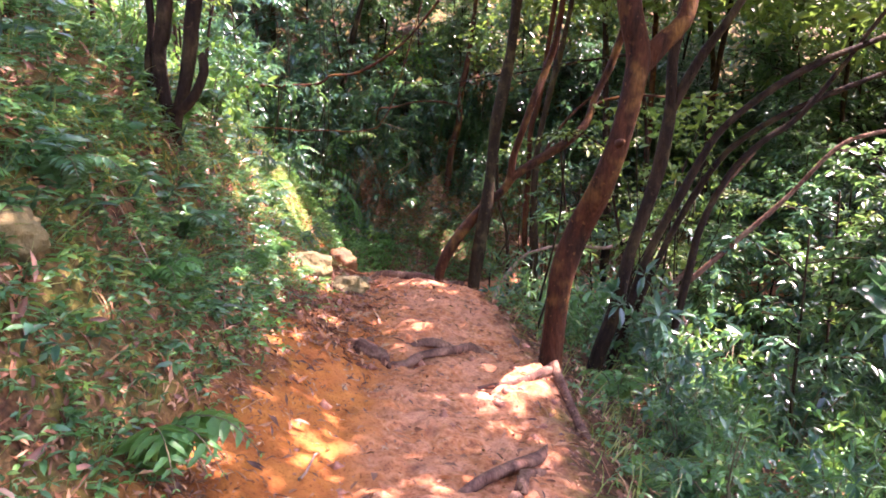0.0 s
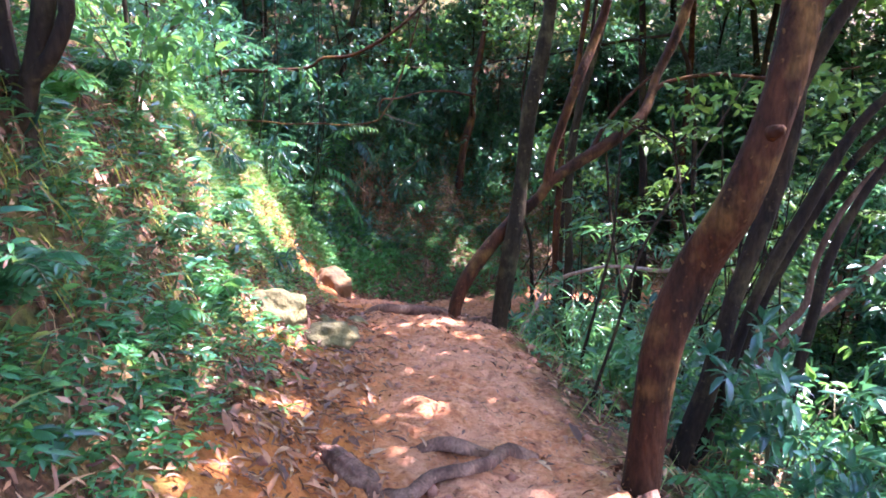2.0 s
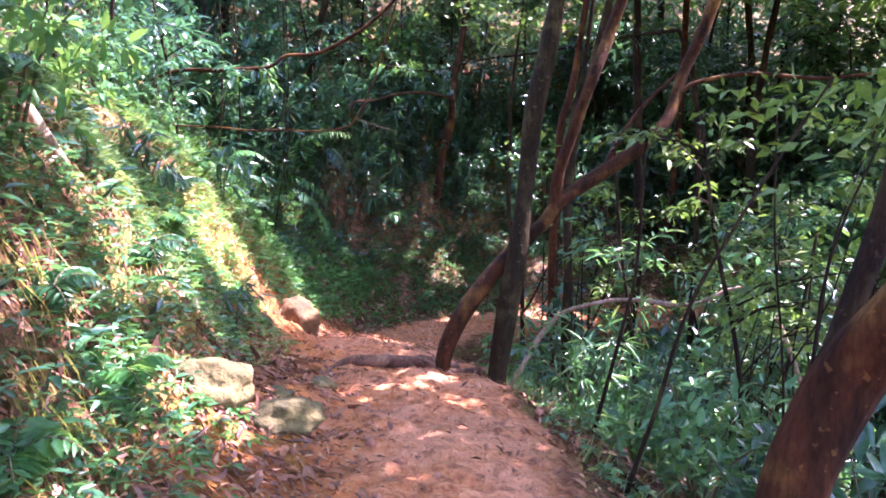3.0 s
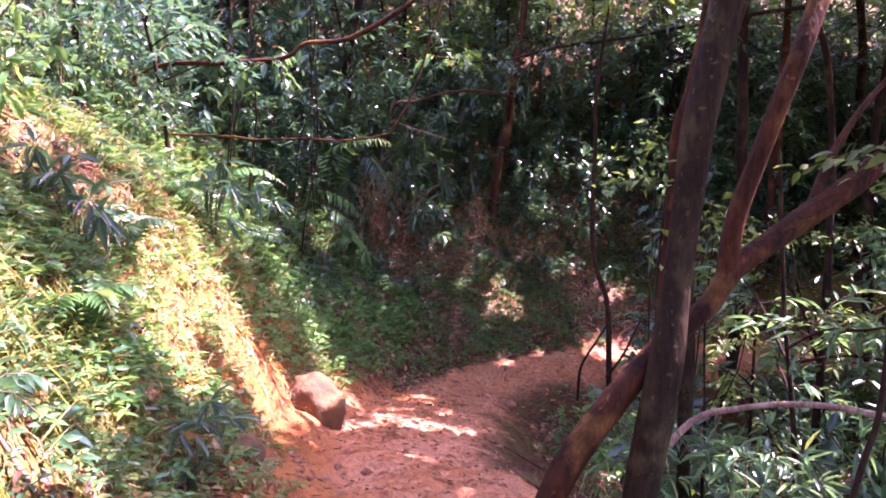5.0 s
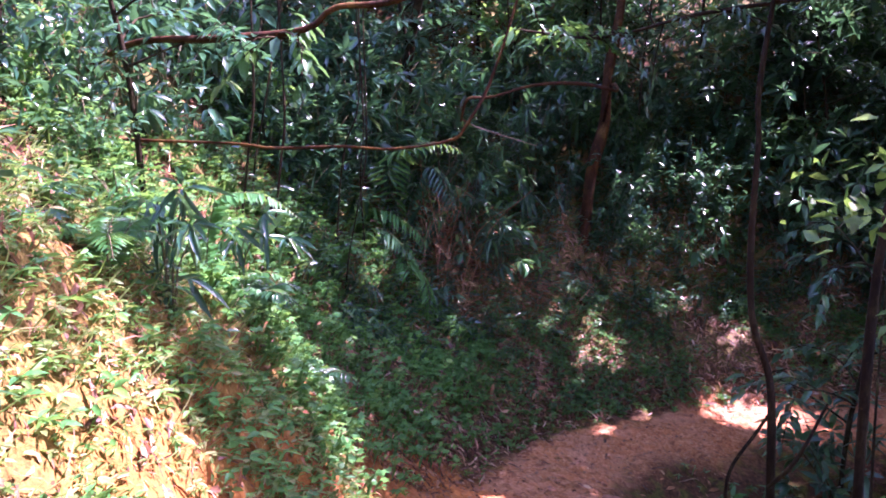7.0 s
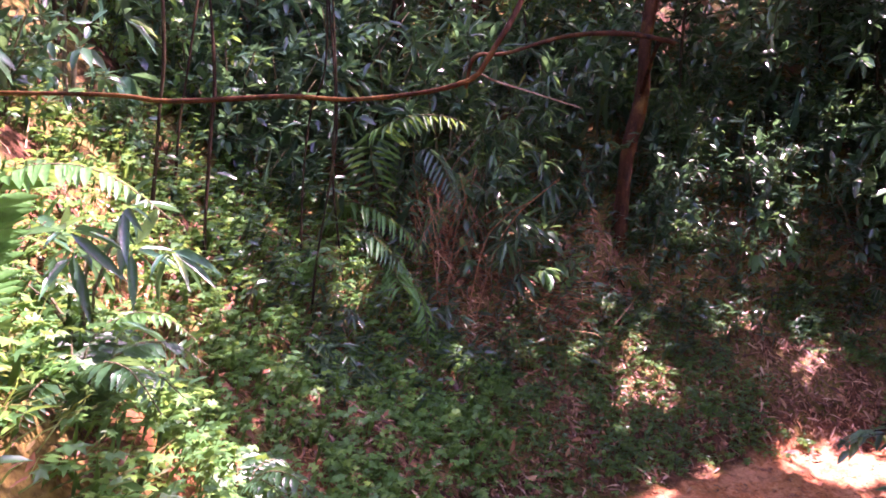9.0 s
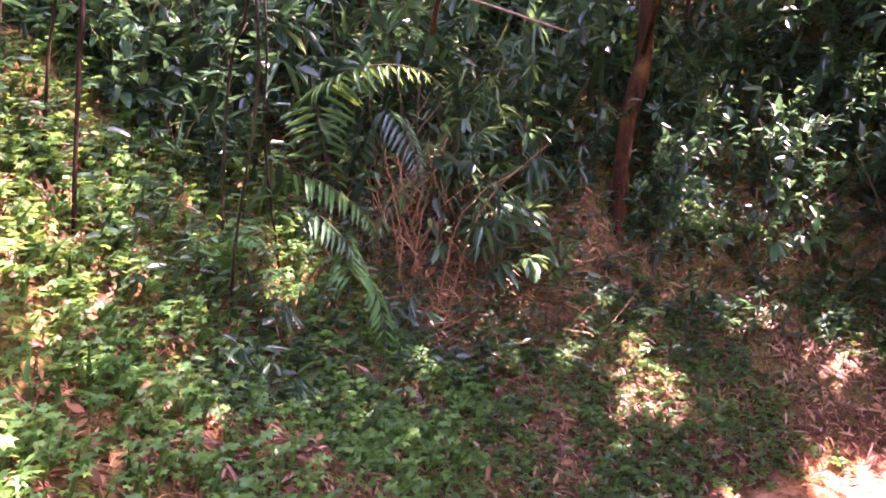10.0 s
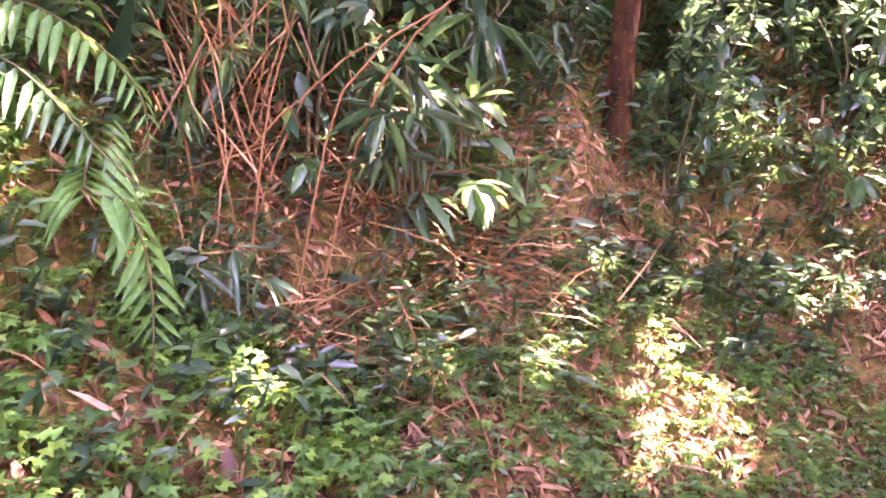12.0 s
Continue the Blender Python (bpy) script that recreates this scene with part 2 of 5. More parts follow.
LEAF6 = (np.array([(0, 0, 0), (0.5, 0, -0.03), (1, 0, -0.16), (0.28, 0.40, 0.07), (0.66, 0.34, 0.0), (0.28, -0.40, 0.07), (0.66, -0.34, 0.0)]),
         np.array([(0, 1, 3), (1, 4, 3), (1, 2, 4), (0, 5, 1), (1, 5, 6), (1, 6, 2)]))
LEAF2 = (np.array([(0, 0, 0), (0.45, 0.45, 0.08), (1, 0, -0.1), (0.45, -0.45, 0.08)]), np.array([(0, 2, 1), (0, 3, 2)]))
LOBED = (np.array([(0.3, 0, 0.03), (0, 0, 0), (0.12, 0.45, 0), (0.36, 0.15, 0.03), (0.6, 0.52, -0.05), (0.66, 0.13, 0.03), (1, 0, -0.1), (0.66, -0.13, 0.03), (0.6, -0.52, -0.05), (0.36, -0.15, 0.03), (0.12, -0.45, 0)]),
         np.array([(0, 2, 1), (0, 3, 2), (0, 4, 3), (0, 5, 4), (0, 6, 5), (0, 7, 6), (0, 8, 7), (0, 9, 8), (0, 10, 9), (0, 1, 10)]))
BLADE = (np.array([(0, 0.5, 0), (0, -0.5, 0), (0.5, 0.42, 0.0), (0.5, -0.42, 0.0), (1, 0, -0.22)]), np.array([(0, 1, 3), (0, 3, 2), (2, 3, 4)]))


def leaves(pos, along, normal, length, width, shape=LEAF6):
    """Many leaves at once: their feet, directions, faces and sizes."""
    pos, along = np.asarray(pos, float), unit(np.asarray(along, float))
    side = unit(np.cross(np.asarray(normal, float), along))
    face = np.cross(along, side)
    tv, tf = shape
    length, width = np.broadcast_to(length, len(pos)), np.broadcast_to(width, len(pos))
    v = (pos[:, None] + tv[None, :, :1] * (length[:, None] * along)[:, None] + tv[None, :, 1:2] * (width[:, None] * side)[:, None]
         + tv[None, :, 2:] * (length[:, None] * face)[:, None])
    f = tf[None] + (np.arange(len(pos)) * len(tv))[:, None, None]
    return v.reshape(-1, 3), f.reshape(-1, 3)


# ---- the lie of the land ----
TRAIL = [(0.1, -14, 0.3), (0.05, -6, 0.1), (0.0, 0, 0.0), (0.03, 3, 0.0), (0.05, 5, 0.0), (-0.08, 7, -0.04), (-0.3, 8.4, -0.14), (-0.7, 9.9, -0.40),
         (-0.66, 12, -0.95), (-0.52, 13.7, -1.42), (-0.25, 15.0, -1.66), (0.55, 15.95, -1.76), (1.6, 16.6, -1.88), (3.2, 17.1, -2.0), (7, 18.3, -2.2),
         (14, 22, -2.6), (60, 48, -5)]
LINE = spline(TRAIL, 0.12)
LNORM = unit(np.stack([-np.gradient(LINE[:, 1]), np.gradient(LINE[:, 0])], -1))


def smooth01(a, b, x):
    t = np.clip((x - a) / (b - a), 0, 1)
    return t * t * (3 - 2 * t)


def lattice(seed):
    table = np.random.default_rng(seed).random((64, 64))

    def f(x, y):
        xi, yi = np.floor(x).astype(int), np.floor(y).astype(int)
        u, v = x - xi, y - yi
        u, v = u * u * (3 - 2 * u), v * v * (3 - 2 * v)
        g = lambda a, b: table[(xi + a) % 64, (yi + b) % 64]
        return (g(0, 0) * (1 - u) + g(1, 0) * u) * (1 - v) + (g(0, 1) * (1 - u) + g(1, 1) * u) * v - 0.5
    return f


N1, N2, N3 = lattice(1), lattice(2), lattice(3)


def fbm(x, y, s):
    return N1(x * s, y * s) + 0.5 * N2(x * s * 2.1, y * s * 2.1) + 0.25 * N3(x * s * 4.3, y * s * 4.3)


def land(x, y):
    """Height, distance left of the trail's middle, and the place along it, at flat arrays of x and y."""
    d = np.hypot(x[:, None] - LINE[None, :, 0], y[:, None] - LINE[None, :, 1])
    k = d.argmin(1)
    dm = d[np.arange(len(x)), k]
    w = np.exp(-(d - dm[:, None]) / (0.08 + 0.25 * dm[:, None]))
    w /= w.sum(1, keepdims=True)
    z, along = w @ LINE[:, 2], LINE[k, 1]
    left = np.where((x - LINE[k, 0]) * LNORM[k, 0] + (y - LINE[k, 1]) * LNORM[k, 1] > 0, dm, -dm)
    e = np.abs(left)
    a1 = np.interp(e, [0, 0.5, 1.05, 1.3, 1.65, 1.9, 4, 10, 25, 60], [0, 0.04, 0.28, 0.57, 1.25, 1.6, 3.1, 6.5, 13, 20])
    a2 = np.interp(e, [0, 0.42, 0.7, 1.12, 1.4, 2.4, 4, 10, 25, 60], [0, 0.05, 0.28, 1.05, 1.5, 2.3, 3.5, 7, 13, 20])
    b = np.interp(e, [0, 0.5, 1.1, 1.9, 2.2, 3.0, 6, 12, 25, 60], [0, 0.05, 0.55, 1.2, 1.75, 2.7, 5.2, 9, 15, 22])
    wa, wb = smooth01(8.3, 9.8, along), smooth01(11.3, 13.2, along)
    up = (a1 * (1 - wa) + a2 * wa) * (1 - wb) + b * wb
    down = -np.interp(e, [0, 0.55, 0.9, 2.0, 4, 7, 12, 30, 60], [0, 0.1, 0.34, 0.95, 1.8, 2.3, 2.2, -4, -10])
    down = down * np.interp(along, [14.5, 16.5], [1, 0.7])
    rough = smooth01(0.35, 1.2, e)
    down = down + 0.13 * np.exp(-((x - 0.66) ** 2 + (y - 4.85) ** 2) / 0.1)
    up = up + 0.25 * np.exp(-((x + 1.75) ** 2 + (y - 4.95) ** 2) / 0.35)
    up = up - 0.34 * np.exp(-((x + 1.5) ** 2 + (y - 16.9) ** 2) / 0.6) - 0.2 * np.exp(-((x - 0.4) ** 2 + (y - 18.4) ** 2) / 0.4)
    up = up - 0.24 * np.exp(-((x + 1.75) ** 2 + (y - 9.25) ** 2) / 0.3) + 0.13 * np.exp(-((x + 1.5) ** 2 + (y - 3.7) ** 2) / 0.7)
    lump = fbm(x, y, 1.3) * 0.22 * rough + fbm(x, y, 5.0) * (0.05 + 0.05 * rough)
    lump = lump + 0.034 * fbm(x, y, 13.0) * (1 - 0.5 * rough)
    return z + np.where(left > 0, up, down) + lump, left, along


def spread(lo, hi, step, far):
    inner = np.arange(lo, hi + step / 2, step)
    g = step * 1.35 ** np.arange(1, 40)
    g = np.cumsum(g)
    g = np.append(g[g < far], far)
    return np.concatenate([(lo - g)[::-1], inner, hi + g])


GX, GY = spread(-5.5, 6.5, 0.07, 250), spread(-2.5, 21.5, 0.07, 250)
gx, gy = (a.ravel() for a in np.meshgrid(GX, GY, indexing="ij"))
GZ, GL, GA = (np.concatenate(p) for p in zip(*[land(gx[i:i + 4000], gy[i:i + 4000]) for i in range(0, len(gx), 4000)]))
GRID = GZ.reshape(len(GX), len(GY))
GLEFT = GL.reshape(len(GX), len(GY))


def bilinear(table, x, y):
    i, j = np.clip(np.searchsorted(GX, x) - 1, 0, len(GX) - 2), np.clip(np.searchsorted(GY, y) - 1, 0, len(GY) - 2)
    u, v = (x - GX[i]) / (GX[i + 1] - GX[i]), (y - GY[j]) / (GY[j + 1] - GY[j])
    return (table[i, j] * (1 - u) + table[i + 1, j] * u) * (1 - v) + (table[i, j + 1] * (1 - u) + table[i + 1, j + 1] * u) * v


def hgt(x, y):
    return bilinear(GRID, np.atleast_1d(np.asarray(x, float)), np.atleast_1d(np.asarray(y, float)))


def h1(x, y):
    return float(hgt(x, y)[0])


def leftness(x, y):
    return bilinear(GLEFT, np.atleast_1d(np.asarray(x, float)), np.atleast_1d(np.asarray(y, float)))


def ground_normal(x, y, e=0.1):
    return unit(np.stack([hgt(x - e, y) - hgt(x + e, y), hgt(x, y - e) - hgt(x, y + e), np.full(len(np.atleast_1d(x)), 2 * e)], -1))


ragged = 0.25 * fbm(gx, gy, 2.3)
TREAD = smooth01(0.72, 0.42, np.where(GL > 0, GL * (0.95 + 0.4 * smooth01(13.4, 14.2, GA) * smooth01(1.5, 0.6, gx) + 0.45 * smooth01(14.8, 15.4, GA) * smooth01(1.1, 0.6, gx)), -GL * 1.0) + ragged)
CLAY = smooth01(0.24, 0.5, GL + 0.2 * ragged) * smooth01(1.35, 0.95, GL + ragged + 0.22 * smooth01(6.5, 5.5, GA)) * np.interp(GA, [2, 3, 5, 6.5, 8, 9, 11, 12], [0.9, 1, 0.85, 0.45, 0.4, 0.6, 0.6, 0])
CLAY = np.maximum(CLAY, 0.8 * smooth01(-0.1, 0.4, GL + ragged) * smooth01(1.6, 0.9, GL) * smooth01(11.6, 12.4, GA) * smooth01(14.0, 13.4, GA) * 0.8)
CLAY = np.maximum(CLAY, smooth01(1.0, 1.15, GL) * smooth01(1.7, 1.4, GL) * smooth01(8.6, 9.3, GA) * smooth01(11.6, 11, GA) * 0.2)
LUSH = smooth01(0.8, 1.0, GL) * smooth01(2.2, 1.8, GL) * smooth01(12.2, 11.2, GA) * (0.35 + 0.65 * smooth01(5.0, 7.0, GA)) * smooth01(-0.12, 0.2, fbm(gx, gy, 3.1) + 0.3 * smooth01(5.5, 7, GA))
LUSH = np.maximum(LUSH, 0.75 * smooth01(0.75, 1.0, GL) * smooth01(12, 13.2, GA) * smooth01(-0.2, 0.15, fbm(gx, gy, 2.2)))
ii, jj = np.meshgrid(np.arange(len(GX) - 1), np.arange(len(GY) - 1), indexing="ij")
q0 = (ii * len(GY) + jj).ravel()
quads = np.stack([q0, q0 + len(GY), q0 + len(GY) + 1, q0 + 1], -1)
on_trail = (np.abs(GL[quads]).mean(1) < 0.62) & (np.abs(gx[quads].mean(1)) < 30)
GV = np.stack([gx, gy, GZ], -1)


def sheet(name, mask, label, category):
    used = np.unique(quads[mask])
    remap = np.zeros(len(GV), np.int32)
    remap[used] = np.arange(len(used))
    me = quick(name, GV[used], remap[quads[mask]], EARTH, True)
    for key, values in (("tread", TREAD), ("clay", CLAY), ("lush", LUSH)):
        me.attributes.new(key, "FLOAT", "POINT").data.foreach_set("value", values[used].astype(np.float32))
    return tagged(new(name, me), label, category, kind="structure")


sheet("ground", ~on_trail, "mossy brown forest slope strewn with dead leaves", "ground")


def trodden(name, label, category, k=3):
    """The trail, cut finer where it is walked, with small humps and hollows."""
    near = on_trail & (gy[quads].mean(1) > 1.8) & (gy[quads].mean(1) < 17)
    sheet(name + "_end", on_trail & ~near, "far stretch of the red earth footpath", category)
    q = quads[near]
    t = np.arange(k + 1) / k
    u, v = (a.ravel() for a in np.meshgrid(t, t, indexing="ij"))
    w = np.stack([(1 - u) * (1 - v), u * (1 - v), u * v, (1 - u) * v], -1)
    flat = lambda a: np.einsum("pk,qk...->qp...", w, a[q])
    p, d, tr, cl, lu = flat(GV).reshape(-1, 3), flat(GL).ravel(), flat(TREAD).ravel(), flat(CLAY).ravel(), flat(LUSH).ravel()
    n = (k + 1) ** 2
    cell = np.array([(i * (k + 1) + j, (i + 1) * (k + 1) + j, (i + 1) * (k + 1) + j + 1, i * (k + 1) + j + 1) for i in range(k) for j in range(k)])
    f = (cell[None] + (np.arange(len(q)) * n)[:, None, None]).reshape(-1, 4)
    _, first, inv = np.unique(np.round(p[:, :2] * 2000).astype(np.int64), axis=0, return_index=True, return_inverse=True)
    p, f = p[first], inv.ravel()[f]
    calm = smooth01(0.6, 0.5, np.abs(d[first]))
    hump = fbm(p[:, 0] * 0.9, p[:, 1] * 1.2, 15.0)
    p[:, 2] += calm * (0.03 * hump + 0.016 * np.abs(fbm(p[:, 0], p[:, 1], 31.0)))
    me = quick(name, p, f, EARTH, True)
    for key, values in (("tread", tr), ("clay", cl), ("lush", lu)):
        me.attributes.new(key, "FLOAT", "POINT").data.foreach_set("value", values[first].astype(np.float32))
    return tagged(new(name, me), label, category, kind="structure")


trodden("dirt_trail", "trodden red earth footpath with orange clay edges", "trail")

# ---- chosen sunlit spots (place, radius): crown leaves between them and the sun are left out ----
GAPS = [(0.27, 4.46, 0, 0.27), (0.46, 4.56, 0.02, 0.18), (-0.55, 3.5, 0.1, 0.12), (-0.42, 4.1, 0.1, 0.07), (-0.62, 3.85, 0.15, 0.06), (-0.34, 5.75, 0, 0.15), (-0.1, 7.7, 0, 0.1), (-1.0, 6.6, 0.3, 0.32), (-1.35, 7.7, 0.6, 0.3),
        (-1.65, 9.1, 0.4, 0.34), (-1.85, 9.5, 0.75, 0.4), (-1.6, 10.0, 0.15, 0.42), (-1.8, 10.2, 0.6, 0.42), (-1.4, 10.5, -0.2, 0.25), (-2.3, 11.6, 0.9, 0.34), (-2.4, 9.6, 1.7, 0.2), (-1.9, 8.1, 1.5, 0.25),
        (0.2, 17.2, -1.14, 0.38), (-1.45, 16.2, 1.15, 0.22), (1.65, 16.85, -1.87, 0.44), (2.2, 16.95, -1.92, 0.38), (-1.6, 5.4, 1.1, 0.2), (1.2, 19.0, 0.4, 0.5), (2.0, 19.4, 0.8, 0.45), (1.6, 18.4, -0.2, 0.25), (2.6, 18.4, 0.1, 0.3), (3.2, 18.8, 0.8, 0.35), (2.2, 19.0, 1.5, 0.3), (0.6, 18.6, 0.0, 0.2), (-1.6, 8.3, 0.8, 0.3), (-0.6, 13.5, 2.0, 0.3), (-1.55, 7.2, 0.9, 0.35), (-1.3, 6.2, 0.5, 0.25), (-1.7, 7.9, 1.1, 0.3), (-2.2, 11.95, 1.2, 0.34), (-2.3, 12.6, 0.5, 0.2), (-2.0, 12.3, -0.1, 0.14), (-2.8, 13.7, 0.6, 0.2), (-2.35, 13.3, 0.0, 0.1)]
GAPS_L = [(-0.3, 6.4, 0, 0.1), (-0.15, 6.95, 0, 0.12), (0.15, 6.2, 0, 0.08), (-0.5, 5.2, 0.05, 0.1), (-0.5, 7.6, 0, 0.14), (-0.25, 9.1, -0.2, 0.12), (-0.6, 9.7, -0.35, 0.14), (-0.9, 10.7, -0.55, 0.14), (-0.5, 12.2, -1.0, 0.14), (-0.8, 13.3, -1.3, 0.18), (0.0, 3.3, 0, 0.1),
          (-1.5, 6.1, 0.9, 0.25), (-1.8, 6.9, 1.4, 0.3), (-1.2, 5.3, 0.4, 0.14), (-2.6, 12.6, 0.9, 0.2), (-1.0, 4.4, 0.35, 0.14)]
GAPS_R = [(1.6, 4.2, -0.5, 0.12), (2.2, 7.0, -0.4, 0.4), (2.8, 7.8, -0.5, 0.5), (1.6, 5.9, -0.3, 0.3), (4.4, 10.2, -0.3, 0.6), (2.0, 9.0, -0.3, 0.4), (0.88, 4.95, 0.3, 0.12), (2.6, 4.9, -0.8, 0.15), (1.3, 3.5, -0.4, 0.18), (0.5, 3.65, 0, 0.12), (0.3, 4.0, 0, 0.1), (3.2, 6.4, -0.6, 0.45), (-1.25, 5.7, 0.5, 0.16), (-0.9, 6.0, 0.25, 0.12),
          (3.0, 8.5, -0.6, 0.5), (3.6, 10.0, -0.6, 0.6), (2.4, 6.2, 0.2, 0.3), (4.6, 12, -0.6, 0.6), (0.78, 5.0, 0.55, 0.16), (2.0, 12.0, 0.0, 0.4), (5, 15, 0, 0.7), (0.6, 8.4, 0.9, 0.12), (3.1, 7.0, 0.55, 0.35), (3.46, 9.0, -0.1, 0.45), (4.4, 9.0, 0.0, 0.5), (2.8, 9.0, 0.75, 0.35), (4.9, 11.0, 0.1, 0.6)]
GAPS_F = [(1.95, 9.0, 1.25, 0.35), (1.5, 8.8, 1.35, 0.2), (1.4, 12.0, 2.6, 0.45), (0.8, 12.6, 3.0, 0.4), (-0.3, 13.0, 2.7, 0.35), (2.6, 10.5, 1.9, 0.4), (0.78, 8.5, 1.25, 0.2), (-0.55, 5.0, 0.1, 0.12), (-0.75, 5.5, 0.2, 0.12), (-0.5, 5.6, 0.05, 0.09), (-1.9, 11.75, 1.05, 0.25), (-1.85, 12.55, 1.75, 0.25), (-1.7, 12.5, 1.6, 0.2), (0.95, 8.55, 1.75, 0.22), (-1.6, 20.2, 4.0, 0.5), (0.2, 21.0, 4.2, 0.7), (1.4, 20.4, 4.0, 0.6), (2.7, 21.0, 4.2, 0.7), (4.1, 20.2, 4.0, 0.6), (-1.5, 6.8, 0.9, 0.2), (-1.6, 7.4, 1.0, 0.22), (-1.25, 4.7, 0.5, 0.13), (-1.1, 5.1, 0.4, 0.1), (-1.3, 9.9, -0.05, 0.25), (-1.2, 10.3, -0.25, 0.2),
          (-0.6, 11.4, -0.8, 0.12), (-0.9, 11.9, -0.85, 0.16), (-0.35, 12.6, -1.1, 0.13), (-1.1, 10.6, -0.4, 0.2), (-0.75, 12.9, -1.15, 0.15)]
gap_rng = np.random.default_rng(77)
fleck = np.random.default_rng(31)
GAPS_R += [(fleck.uniform(-1.6, 2.8), fleck.uniform(16.6, 19.0), fleck.uniform(0.3, 2.4), fleck.uniform(0.13, 0.2)) for _ in range(20)]  # small flecks of sun on the thicket


def shaded(p):
    """True for leaves that do not stand in a gap cut through the canopy to light a chosen spot."""
    keep = np.ones(len(p), bool)
    s = np.array(SUN)
    for x, y, z, r in GAPS + GAPS_L + GAPS_R + GAPS_F:
        v = p - np.array((x, y, z))
        along = v @ s
        off = np.linalg.norm(v - along[:, None] * s, axis=1)
        keep &= ~((off < r * (0.75 + 0.7 * gap_rng.random(len(p)))) & (along > 0.9))
    return keep


# ---- trees ----
def crown(rng, centre, radii, n, size, shape=LEAF2):
    """Leaves in uneven clumps through a wide, gappy dome."""
    m = max(6, n // 45)
    c = rng.normal(size=(m, 3))
    c = unit(c) * (rng.random((m, 1)) ** 0.45)
    c = np.array(centre) + c * np.array(radii)
    k = rng.integers(0, m, n)
    p = c[k] + rng.normal(size=(n, 3)) * np.array((0.36, 0.36, 0.2)) * (radii[0] / 3 + 0.25)
    p = p[shaded(p)]
    n = len(p)
    along = rng.normal(size=(n, 3)) * (1, 1, 0.5) + (0, 0, -0.35)
    normal = rng.normal(size=(n, 3)) * 0.6 + (0, 0, 1)
    ln = size * rng.uniform(0.6, 1.3, n)
    return leaves(p, along, normal, ln, ln * 0.5, shape)


def tree(name, label, base, limbs, bark, crown_at=None, crown_r=(3, 3, 1.6), n=6000, size=0.22, seed=0, category="tree", group="", leaf=None):
    """limbs: part name, points, first and last radius."""
    ob = thing(name, base, label, category, group)
    b = np.array(base)
    for i, (pn, pts, r0, r1) in enumerate(limbs):
        part(pn, tube([np.array(p) - b for p in pts], r0, r1, 12 if r0 > 0.06 else 8, 0.16 if r0 > 0.04 else 0.1, seed * 10 + i, 0.22 if i == 0 and r0 > 0.04 else 0, 0.06 if seed < 60 else 0.2),
             bark, ob, smooth=True)
    if crown_at is not None:
        rng = np.random.default_rng(seed + 500)
        v, f = crown(rng, crown_at, crown_r, n, size)
        part("crown", (v - b, f), leaf or LEAF_CANOPY, ob)
    return ob


def limb_fan(top, centre, r, rng, n=5):
    """Limbs from the trunk's top into the crown."""
    out = []
    for i in range(n):
        a = 2 * math.pi * i / n + rng.uniform(-0.5, 0.5)
        end = np.array(centre) + np.array((math.cos(a) * r * 0.75, math.sin(a) * r * 0.75, rng.uniform(-0.3, 0.8)))
        mid = (np.array(top) * 0.5 + end * 0.5) + np.array((0, 0, 0.35))
        out.append(("limb", [top, mid, end], 0.05, 0.012))
    return out


rt = np.random.default_rng(5)
tree("leaning_tree", "leaning red-brown tree trunk beside the trail", (0.65, 5.05, h1(0.65, 5.05) - 0.03),
     [("trunk", [(0.65, 5.05, -0.25), (0.66, 5.05, -0.05), (0.70, 5.05, 0.29), (0.74, 5.05, 0.56), (0.835, 5.03, 0.85), (0.92, 4.9, 1.09), (1.0, 4.85, 1.34), (1.07, 4.86, 1.58), (1.12, 4.9, 1.83), (1.07, 4.92, 2.05), (1.0, 5.05, 2.6), (1.0, 5.5, 3.3), (1.1, 5.8, 4.4)], 0.08, 0.052),
      ("fork", [(1.12, 4.92, 1.78), (1.24, 4.92, 1.92), (1.36, 4.95, 2.03), (1.42, 5.0, 2.2), (1.52, 5.2, 2.7), (1.9, 5.6, 4.2)], 0.06, 0.03),
      ("knot", [(0.99, 4.80, 1.34), (1.0, 4.76, 1.35), (1.01, 4.75, 1.355)], 0.028, 0.016)]
     + limb_fan((1.1, 5.8, 4.3), (2.2, 6.2, 5.6), 2.6, rt), BARK_RED, (2.2, 6.2, 5.7), (3.0, 3.0, 1.5), 9000, seed=1)
tree("grey_tree", "slender grey-brown tree standing at the trail's edge", (0.3, 8.35, h1(0.3, 8.35) - 0.03),
     [("trunk", [(0.27, 8.35, -0.5), (0.31, 8.35, -0.18), (0.4, 8.35, 0.46), (0.48, 8.4, 1.0), (0.53, 8.4, 1.46), (0.62, 8.45, 1.91), (0.7, 8.5, 2.4), (0.9, 8.7, 4.2)], 0.066, 0.045)]
     + limb_fan((0.9, 8.7, 4.1), (2.4, 9.6, 5.8), 2.6, rt), BARK_GREY, (2.6, 9.6, 5.8), (3.0, 3.0, 1.4), 7000, seed=2)
